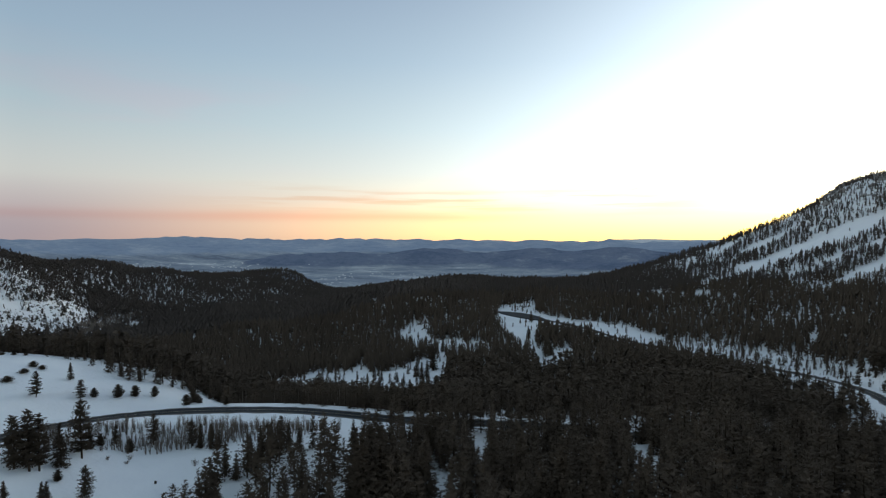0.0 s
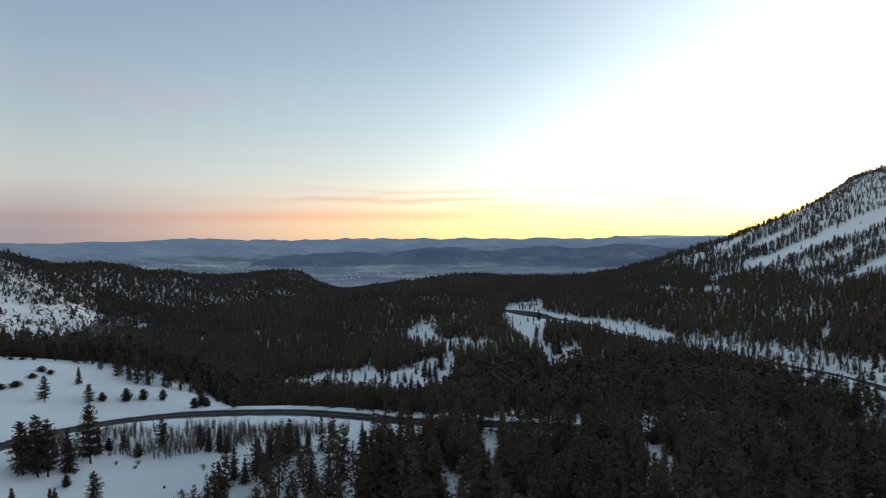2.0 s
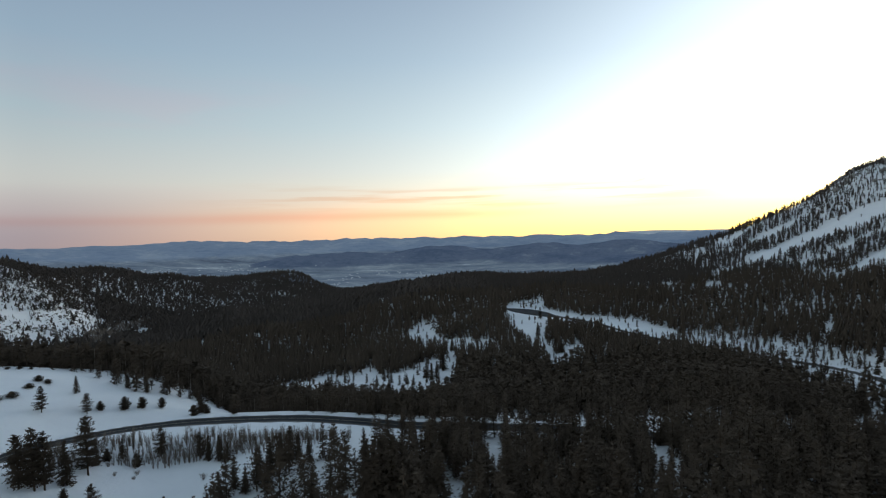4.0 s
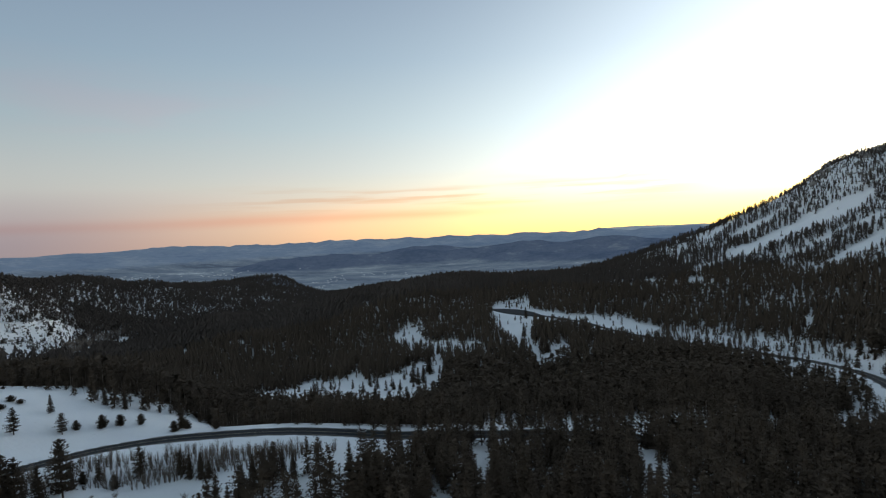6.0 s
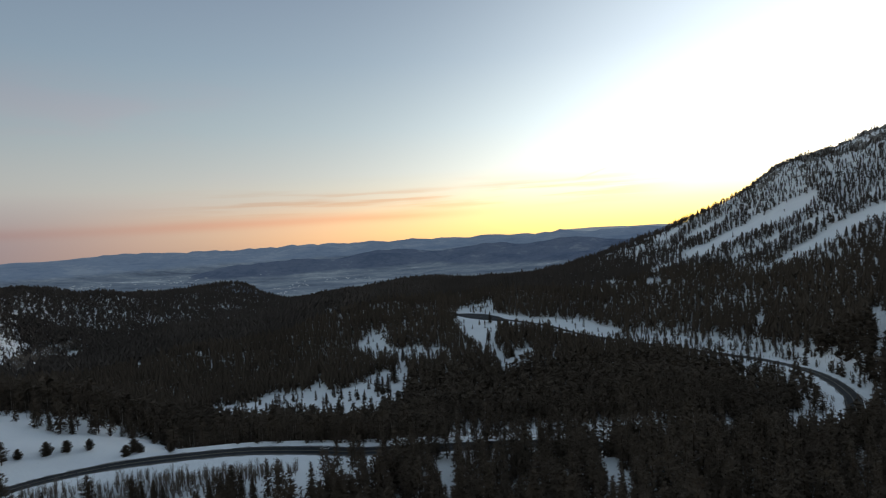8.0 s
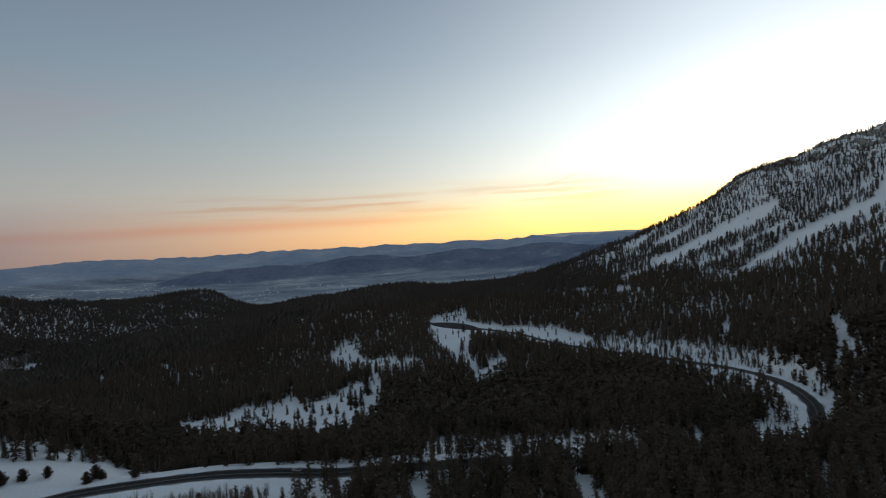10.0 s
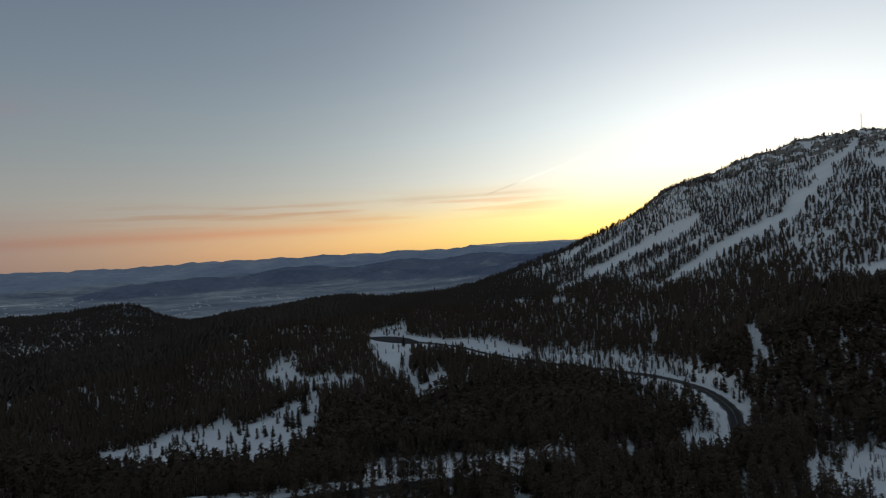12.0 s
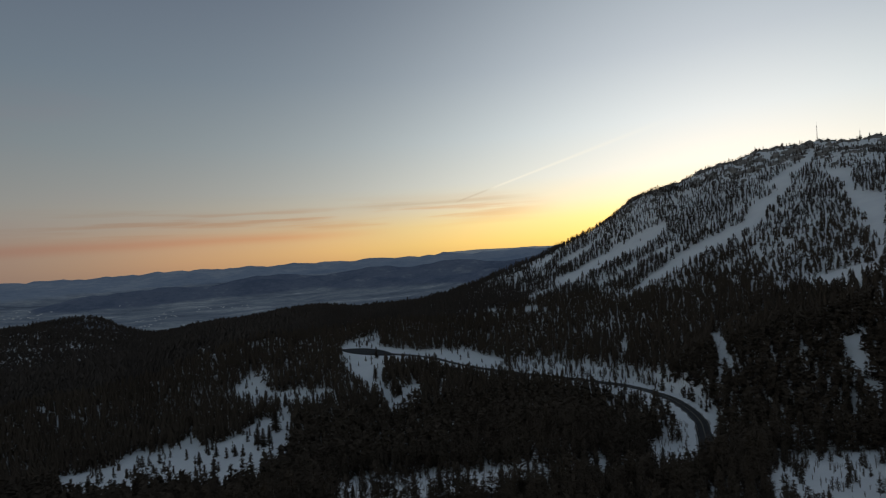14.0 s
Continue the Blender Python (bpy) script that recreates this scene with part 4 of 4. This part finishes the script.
near_x, near_y = scatter(5.1, 118, 232, 61, -42, 60)
order = np.argsort(np.hypot(near_x, near_y))
near_h = heights(near_x, near_y, 62)
for i in order[:260]:
    plant("pine" if (i * 7) % 5 < 2 else "fir", float(near_x[i]), float(near_y[i]), float(near_h[i]), 400 + int(i))
rest = order[260:]
nx, ny = scatter(5.5, 232, 430, 63, -44, 60)
nx, ny = np.concatenate([near_x[rest], nx]), np.concatenate([near_y[rest], ny])
nh, close = heights(nx, ny, 64), np.hypot(nx, ny) < 290
stand("near_forest", "dense dark conifer forest on the near slopes", SHAPES_CLOSE, nx[close], ny[close], nh[close], NEEDLES, 65)
stand("stream_forest", "dense dark conifer forest behind the highway", SHAPES_NEAR, nx[~close], ny[~close], nh[~close], NEEDLES, 75)
mx, my = scatter(5.9, 430, 600, 66)
stand("bend_forest", "dense dark conifer forest round the hairpin bend", SHAPES_MIDDLE, mx, my, heights(mx, my, 67), NEEDLES, 67)
mx, my = scatter(6.2, 600, 760, 68)
stand("valley_forest", "dense dark conifer forest filling the valley", SHAPES_MID, mx, my, heights(mx, my, 69), NEEDLES, 68)
mx, my = scatter(6.45, 760, 1050, 78)
stand("middle_forest", "dense dark conifer forest round the far highway bend", SHAPES_FAR, mx, my, heights(mx, my, 79), NEEDLES, 80)
wx, wy = scatter(7.2, 1050, 1780, 69, -45, 4)
fx, fy = scatter(6.6, 1050, 1780, 70, 4, 66)
stand("hillside_forest", "dark conifers over the far slopes", SHAPES_FAR, fx, fy, heights(fx, fy, 70), NEEDLES_FAR, 71)
stand("western_forest", "dark conifers over the low western hills", SHAPES_BROAD, wx, wy, heights(wx, wy, 77), NEEDLES_FAR, 76)
gx, gy = scatter(12.0, 1780, 2750, 72, -44, 16)
stand("foothill_forest", "dark conifers on distant foothills", SHAPES_BROAD, gx, gy, heights(gx, gy, 73) * 1.05, NEEDLES_FAR, 74)


# ---- undergrowth, rocks, masts and a car ----
def part(name, verts, faces, mat, parent, label=""):
    ob = new(name, mesh_from(name, verts, faces, [mat]))
    ob.parent = parent
    return tagged(ob, label) if label else ob


def twig_bush(rng, stems, tall, wide, twigs, thick=0.05):
    """Bare stems fanning out of one root, each with a few side twigs, as thin three-sided spikes."""
    v, f = [], []

    def spike(a, b, r):
        i = len(v)
        d = Vector(b) - Vector(a)
        s = d.cross(Vector((0.3, 0.2, 1))).normalized() * r
        u = d.cross(s).normalized() * r
        for q in (s, -0.5 * s + 0.87 * u, -0.5 * s - 0.87 * u):
            v.append(tuple(Vector(a) + q))
        v.append(b)
        f.extend([(i, i + 1, i + 3), (i + 1, i + 2, i + 3), (i + 2, i, i + 3)])
    for _ in range(stems):
        a, lean = rng.uniform(0, 6.28), rng.uniform(0.1, 1) * wide
        h = tall * rng.uniform(0.6, 1.0)
        foot = (rng.uniform(-0.25, 0.25) * wide, rng.uniform(-0.25, 0.25) * wide, -0.06 * tall)
        tip = (foot[0] + lean * math.cos(a), foot[1] + lean * math.sin(a), h)
        spike(foot, tip, thick)
        for _ in range(twigs):
            u, b = rng.uniform(0.35, 0.85), rng.uniform(0, 6.28)
            at = tuple(foot[k] + (tip[k] - foot[k]) * u for k in range(3))
            ln = h * rng.uniform(0.2, 0.38)
            spike(at, (at[0] + 0.45 * ln * math.cos(b), at[1] + 0.45 * ln * math.sin(b), at[2] + ln), 0.7 * thick)
    return np.array(v), np.array(f)


bush_rng = random.Random(11)
TWIG_SHAPES = [(v, f, np.ones(len(f), int)) for v, f in (twig_bush(bush_rng, 13, 1.0, 0.22, 2, 0.0105) for _ in range(5))]
# stems are modelled one metre tall and grow with the height asked for
THICKET = ((-172, 214), (-162, 247), (-132, 273), (-89, 275), (-52, 269), (-50, 259), (-82, 253), (-121, 249), (-150, 232), (-163, 200))


def thicket(name, label, corners, spacing, keep, tall, seed):
    rng = np.random.RandomState(seed)
    c = np.array(corners)
    x, y = [a.ravel() + rng.uniform(-0.5, 0.5, a.size) * spacing for a in np.meshgrid(np.arange(c[:, 0].min(), c[:, 0].max(), spacing), np.arange(c[:, 1].min(), c[:, 1].max(), spacing))]
    gap, _ = road_gap(x, y)
    m = inside(corners, x, y) & (gap > 10.5) & (rng.random_sample(len(x)) < keep * np.clip(0.8 + 0.7 * waves(x, y, 25, seed), 0, 1))
    x, y = x[m], y[m]
    h = np.clip(rng.normal(tall, tall * 0.25, len(x)), 0.4 * tall, 1.6 * tall)
    return stand(name, label, TWIG_SHAPES, x, y, h, TWIG, seed)


tagged(thicket("bare_thicket", "leafless grey-brown willow and aspen thicket along the stream", THICKET, 1.8, 0.95, 5.0, 81), category="shrubs")
tagged(thicket("valley_thicket", "leafless brown brush beside the snowy hairpin bend", ((225, 262), (262, 300), (300, 345), (290, 360), (250, 335), (205, 290)), 4.0, 0.5, 4.0, 82), category="shrubs")
tagged(thicket("bend_brush", "leafless brown brush on the snowy bank above the highway", BEND, 4.5, 0.55, 3.2, 87), category="shrubs")
tagged(thicket("clearing_brush", "leafless grey stems poking out of a snowy clearing", LOWER, 4.5, 0.5, 3.4, 88), category="shrubs")
tagged(thicket("glade_brush", "leafless brush poking through snow under thin trees", STRIP, 5.0, 0.5, 4.0, 83), category="shrubs")


brush_rng = np.random.RandomState(89)
bx, by = [a.ravel() + brush_rng.uniform(-2.5, 2.5, a.size) for a in np.meshgrid(np.arange(-870, -680, 3.8), np.arange(1010, 1470, 3.8))]
hollow = inside(GREY_BRUSH, bx + 6 * waves(bx, by, 40, 49), by)
tagged(stand("hillside_brush", "grey leafless brush filling a hollow below snowy hills", SHAPES_BROAD, bx[hollow], by[hollow], brush_rng.uniform(3, 7, int(hollow.sum())), TWIG, 89), category="shrubs")


sx_grid, sy_grid = [a.ravel() + brush_rng.uniform(-2.2, 2.2, a.size) for a in np.meshgrid(np.arange(-1250, -740, 3.7), np.arange(900, 1500, 3.7))]
scrub = inside(LEFT_SLOPE, sx_grid, sy_grid) & (brush_rng.random_sample(len(sx_grid)) < np.where(inside(LEFT_FOOT, sx_grid, sy_grid), 0.17, np.where(np.hypot(sx_grid, sy_grid) > 1420, 1.0, 0.6)) * np.clip(0.9 + 0.9 * waves(sx_grid, sy_grid, 45, 50), 0, 1.3))
tagged(stand("hillside_scrub", "low dark evergreen scrub dotting a snowy rocky hillside", SHAPES_BROAD, sx_grid[scrub], sy_grid[scrub], brush_rng.uniform(1.5, 4.5, int(scrub.sum())), NEEDLES_FAR, 94), category="shrubs")


# pale bare aspens and dead stems among the conifers along the road and the glade
def bare_tree(rng):
    v, f = twig_bush(rng, 1, 1.0, 0.03, 0)
    v[:, :2] *= 2.4
    w, h = twig_bush(rng, 5, 0.9, 0.12, 2)
    w[:, :2] *= 0.55
    w[:, 2] += 0.08
    return np.concatenate([v * np.array([0.07, 0.07, 1.0]), w * np.array([0.12, 0.12, 1.0]) + (v.mean(0) * np.array([0.07, 0.07, 0.0]))]), np.concatenate([f, h + len(v)]), np.ones(len(f) + len(h), int)


def aspens(name, label, corners, spacing, keep, tall, seed):
    rng = np.random.RandomState(seed)
    c = np.array(corners)
    x, y = [a.ravel() + rng.uniform(-0.5, 0.5, a.size) * spacing for a in np.meshgrid(np.arange(c[:, 0].min(), c[:, 0].max(), spacing), np.arange(c[:, 1].min(), c[:, 1].max(), spacing))]
    gap, _ = road_gap(x, y)
    m = inside(corners, x, y) & (gap > 10) & (rng.random_sample(len(x)) < keep)
    h = np.clip(rng.normal(tall, 2.0, int(m.sum())), 5, 16)
    return tagged(stand(name, label, [bare_tree(bush_rng) for _ in range(4)], x[m], y[m], h, PALE_BARK, seed), category="trees")


aspens("bare_aspens", "pale leafless aspens and dead stems at the forest edge above the road", ((-230, 328), (-190, 324), (-168, 340), (-148, 350), (-120, 318), (-50, 308), (10, 299), (60, 305), (60, 330), (-50, 335), (-120, 345), (-148, 370), (-230, 352)), 4.4, 0.45, 10.5, 84)
aspens("glade_aspens", "pale leafless stems standing in the snowy glade", STRIP, 6.0, 0.5, 9.0, 85)
aspens("slope_snags", "pale dead stems among conifers above the hairpin bend", ((330, 395), (400, 500), (380, 620), (330, 740), (380, 760), (470, 620), (480, 480), (400, 380)), 9.0, 0.35, 11.0, 86)


def bush(kind, x, y, tall, wide, seed):
    rng = random.Random(seed)
    z = float(ground(x, y))
    if kind == "bare":
        v, f = twig_bush(rng, 26, tall, wide, 4)
        ob = new("bare_bush", mesh_from("bare_bush", v, f, [TWIG]))
        tagged(ob, "low leafless grey bush sticking out of the snow", "bush", "bare bushes on the snowfield")
    else:
        v, f, s = conifer(rng, "young", 260, 800, 0.06, 5)
        v = v * np.array([0.68 * wide / YOUNG_WIDE, 0.68 * wide / YOUNG_WIDE, tall])
        ob = new("evergreen_bush", mesh_from("evergreen_bush", v, f[s == 1], [NEEDLES]))
        tagged(ob, "low wide dark evergreen bush on open snow", "bush", "evergreen bushes on the snowfield")
    ob.matrix_basis = Matrix.LocRotScale((x, y, z), Euler((0, 0, rng.uniform(0, 6.28))), (1, 1, 1))
    return ob


for i, (kind, x, y, tall, wide) in enumerate((("bare", -110, 235, 3.2, 3.0), ("bare", -138, 233, 2.2, 2.0), ("bare", -149, 231, 2.0, 1.8), ("bare", -144, 227, 1.8, 1.4), ("bare", -137, 229, 1.6, 1.6),
                                              ("green", -223, 282.5, 2.4, 4.4), ("green", -222.5, 262, 2.8, 4.2), ("green", -220.5, 268.5, 3.0, 5.2), ("green", -227, 294.5, 3.2, 4.8), ("green", -221.5, 293.5, 2.4, 3.6), ("green", -258, 311, 1.5, 3.0), ("green", -253.5, 314, 1.6, 3.2), ("green", -249, 317, 1.4, 2.6))):
    bush(kind, x, y, tall, wide, 900 + i)


def stump(x, y):
    bm = bmesh.new()
    bmesh.ops.create_cone(bm, cap_ends=True, segments=9, radius1=0.5, radius2=0.36, depth=1.1)
    for q in bm.verts:
        q.co += 0.12 * Vector((noise.noise(q.co * 3), noise.noise(q.co * 3 + Vector((9, 0, 0))), 0.6 * noise.noise(q.co * 4)))
    me = bpy.data.meshes.new("tree_stump")
    bm.to_mesh(me)
    bm.free()
    me.materials.append(BARK)
    ob = new("tree_stump", me)
    ob.location = (x, y, float(ground(x, y)) + 0.4)
    tagged(ob, "short dark broken tree stump poking out of snow", "stump")


stump(-119.9, 220.5)


def boulder(rng):
    """A rough rock of radius 1: a low sphere pushed in and out."""
    bm = bmesh.new()
    bmesh.ops.create_icosphere(bm, subdivisions=1, radius=1)
    shift = Vector((rng.uniform(0, 50), rng.uniform(0, 50), rng.uniform(0, 50)))
    for q in bm.verts:
        q.co *= 0.8 + 0.45 * noise.noise(q.co * 1.3 + shift)
        q.co.z *= 0.8
    v = np.array([q.co[:] for q in bm.verts])
    f = np.array([[q.index for q in face.verts] for face in bm.faces])
    bm.free()
    return v, f, np.ones(len(f), int)


rock_rng = random.Random(21)
ROCK_SHAPES = [boulder(rock_rng) for _ in range(7)]


def rocks(name, label, bearings, reaches, count, size, seed, clump):
    rng = np.random.RandomState(seed)
    b, r = np.radians(rng.uniform(*bearings, count)), rng.uniform(*reaches, count)
    x, y = r * np.sin(b), r * np.cos(b)
    m = waves(x, y, clump, seed) > 0.05
    free = np.ones(len(x), bool)
    for shape in RUNS:
        free &= ~inside(shape, x, y)
    x, y = x[m & free], y[m & free]
    tagged(stand(name, label, ROCK_SHAPES, x, y, np.clip(rng.lognormal(math.log(size), 0.5, len(x)), 0.4 * size, 3 * size), ROCK, seed), category="rocks")


rocks("summit_rocks", "grey granite boulders and ledges along the snowy summit", (35, 61), (1440, 1745), 5200, 4.2, 91, 70)
rocks("shoulder_rocks", "grey granite outcrops between trees on the mountain shoulder", (34, 60), (1330, 1560), 700, 3.0, 92, 90)
rocks("slope_rocks", "dark weathered boulders on the bare snowy hillside", (-47, -31), (950, 1700), 4200, 2.3, 93, 90)


def mast(x, y, tall, seed):
    """A three-legged lattice mast with rings, cross braces and a top antenna."""
    root = new("lattice_mast")
    root.location = (x, y, float(ground(x, y)) - 0.5)

    def bar(name, a, b, r):
        a, b = Vector(a), Vector(b)
        d = (b - a).normalized()
        s = d.cross(Vector((0.31, 0.77, 0.55))).normalized() * r
        u = d.cross(s).normalized() * r
        ring = [s, u, -s, -u]
        v = [tuple(a + q) for q in ring] + [tuple(b + q) for q in ring]
        f = [(k, (k + 1) % 4, 4 + (k + 1) % 4, 4 + k) for k in range(4)] + [(3, 2, 1, 0), (4, 5, 6, 7)]
        return part(name, v, f, STEEL, root)
    foot, top = 2.2, 0.7
    corner = [(math.cos(2.094 * k), math.sin(2.094 * k)) for k in range(3)]

    def at(k, u):
        w = foot + (top - foot) * u
        return (corner[k % 3][0] * w, corner[k % 3][1] * w, tall * 0.86 * u)
    for k in range(3):
        bar("leg", at(k, 0), at(k, 1), 0.22)
    for i in range(7):
        for k in range(3):
            bar("brace", at(k, i / 7), at(k + 1, (i + 1) / 7), 0.12)
    bar("antenna", (0, 0, tall * 0.84), (0, 0, tall), 0.2)
    tagged(root, "slim grey steel lattice mast on the rocky summit", "mast", "masts on the summit")
    return root


mast(1340, 1034, 56, 1)
mast(1410, 977, 38, 2)

# one pale car on the highway
GLASS = plain_material("car_glass", (0.02, 0.022, 0.026), (0.03, 0.033, 0.038), 3.0, 0.08)
CAR_PAINT = plain_material("silver_paint", (0.42, 0.43, 0.45), (0.5, 0.51, 0.53), 1.5, 0.35)
RUBBER = plain_material("rubber", (0.015, 0.015, 0.016), (0.03, 0.03, 0.03), 4.0, 0.9)
LAMP = plain_material("headlight_glass", (0.7, 0.7, 0.66), (0.85, 0.85, 0.8), 6.0, 0.15)


def slab(outline, half, taper=0.0):
    """A side outline (x, z) pulled to both sides, the upper points drawn in by taper."""
    n = len(outline)
    zs = [z for _, z in outline]
    v = []
    for s in (-1, 1):
        for x, z in outline:
            v.append((x, s * (half - taper * (z - min(zs))), z))
    f = [(k, (k + 1) % n, n + (k + 1) % n, n + k) for k in range(n)]
    bm = bmesh.new()
    vs = [bm.verts.new(p) for p in v]
    for q in f:
        bm.faces.new([vs[i] for i in q])
    bm.faces.new(vs[:n][::-1])
    bm.faces.new(vs[n:])
    bmesh.ops.recalc_face_normals(bm, faces=bm.faces)
    bmesh.ops.bevel(bm, geom=list(bm.edges), offset=0.04, segments=2, affect="EDGES", clamp_overlap=True)
    return bm


def bm_part(name, bm, mat, parent, m=None):
    me = bpy.data.meshes.new(name)
    bm.to_mesh(me)
    bm.free()
    me.materials.append(mat)
    ob = new(name, me)
    ob.parent = parent
    if m is not None:
        ob.matrix_basis = m
    return ob


def make_car(x, y, z, turn):
    car = new("car")
    car.matrix_basis = pose(x, y, z, 0, 0, turn)
    bm_part("body", slab([(-2.3, 0.35), (2.25, 0.35), (2.32, 0.7), (2.2, 0.98), (1.1, 1.08), (-2.2, 1.08), (-2.33, 0.8)], 0.92), CAR_PAINT, car)
    bm_part("cabin", slab([(-2.15, 1.06), (1.05, 1.06), (0.35, 1.62), (-1.85, 1.66)], 0.86, 0.25), GLASS, car)
    bm_part("roof", slab([(-1.9, 1.64), (0.38, 1.61), (0.2, 1.7), (-1.7, 1.73)], 0.73, 0.2), CAR_PAINT, car)
    for wx in (-1.4, 1.42):
        for wy in (-0.82, 0.82):
            bm = bmesh.new()
            bmesh.ops.create_cone(bm, cap_ends=True, segments=20, radius1=0.36, radius2=0.36, depth=0.24)
            wheel = bm_part("wheel", bm, RUBBER, car, pose(wx, wy, 0.36, 90, 0, 0))
            bm = bmesh.new()
            bmesh.ops.create_cone(bm, cap_ends=True, segments=16, radius1=0.22, radius2=0.2, depth=0.26)
            bm_part("rim", bm, STEEL, wheel)
    for wy in (-0.66, 0.66):
        bm = bmesh.new()
        bmesh.ops.create_uvsphere(bm, u_segments=10, v_segments=6, radius=0.13)
        bm_part("headlight", bm, LAMP, car, Matrix.LocRotScale((2.25, wy, 0.78), None, (0.5, 1.3, 0.8)))
    return tagged(car, "silver estate car driving on the cleared highway", "car")


def marker_post(x, y):
    """A snow marker beside the road: a slim stake with a reflector near its top."""
    root = new("marker_post")
    root.location = (x, y, float(ground(x, y)) - 0.1)
    for name, mat, wide, low, high in (("stake", POST_PAINT, 0.07, -0.3, 1.9), ("reflector", LAMP, 0.1, 1.5, 1.75)):
        bm = bmesh.new()
        bmesh.ops.create_cone(bm, cap_ends=True, segments=10, radius1=wide, radius2=wide * 0.85, depth=high - low)
        bm_part(name, bm, mat, root, pose(0, 0, (low + high) / 2))
    return tagged(root, "slim pale snow marker stake on the bank beside the highway", "post")


POST_PAINT = plain_material("weathered_white_paint", (0.55, 0.54, 0.5), (0.75, 0.74, 0.7), 3.0, 0.6)
marker_post(-62.5, 306.0)

spot = int(np.argmin(np.hypot(ROAD[:, 0] + 42, ROAD[:, 1] - 293)))
heading = ROAD[spot - 1] - ROAD[spot + 1]
side_x, side_y = heading[1] / np.hypot(heading[0], heading[1]), -heading[0] / np.hypot(heading[0], heading[1])
make_car(float(ROAD[spot][0] + 1.9 * side_x), float(ROAD[spot][1] + 1.9 * side_y), float(ROAD[spot][2]) + 0.1, math.degrees(math.atan2(heading[1], heading[0])))


# pale roofs and sheds of a town far out on the basin floor
def far_town():
    rng = np.random.RandomState(97)
    v, f = [], []
    for at_b, at_r, spread_b, spread_r, count in ((-28.6, 4020, 1.2, 30, 26), (-22, 3950, 2.5, 60, 26), (-11, 3460, 1.6, 60, 16), (-6.5, 3560, 2.0, 50, 14), (-12.5, 3250, 0.8, 60, 14)):
        for _ in range(count):
            b, r = radians(at_b + rng.normal(0, spread_b)), at_r + rng.normal(0, spread_r)
            x, y = r * math.sin(b), r * math.cos(b)
            z = float(ground(np.array([x]), np.array([y]))[0])
            w, d, h, a = rng.uniform(2, 7), rng.uniform(2, 6), rng.uniform(1.2, 2.6), rng.uniform(-0.3, 0.3)
            c, q = math.cos(a), math.sin(a)
            i = len(v)
            for up_ in (-2.0, h):
                for px, py in ((-w, -d), (w, -d), (w, d), (-w, d)):
                    v.append((x + px * c - py * q, y + px * q + py * c, z + up_))
            for px in (-w, w):
                v.append((x + px * c, y + px * q, z + h + 1.2))
            f += [(i, i + 1, i + 5), (i, i + 5, i + 4), (i + 1, i + 2, i + 6), (i + 1, i + 6, i + 5), (i + 2, i + 3, i + 7), (i + 2, i + 7, i + 6), (i + 3, i, i + 4), (i + 3, i + 4, i + 7),
                  (i + 4, i + 5, i + 9), (i + 4, i + 9, i + 8), (i + 6, i + 7, i + 8), (i + 6, i + 8, i + 9), (i + 5, i + 6, i + 9), (i + 7, i + 4, i + 8)]
    tagged(new("distant_town", mesh_from("distant_town", v, f, [ROOF])), "pale snowy roofs scattered across the distant basin floor", "town", kind="stuff")


ROOF = plain_material("snowy_roofs", (0.6, 0.6, 0.62), (0.85, 0.85, 0.86), 0.05)
far_town()
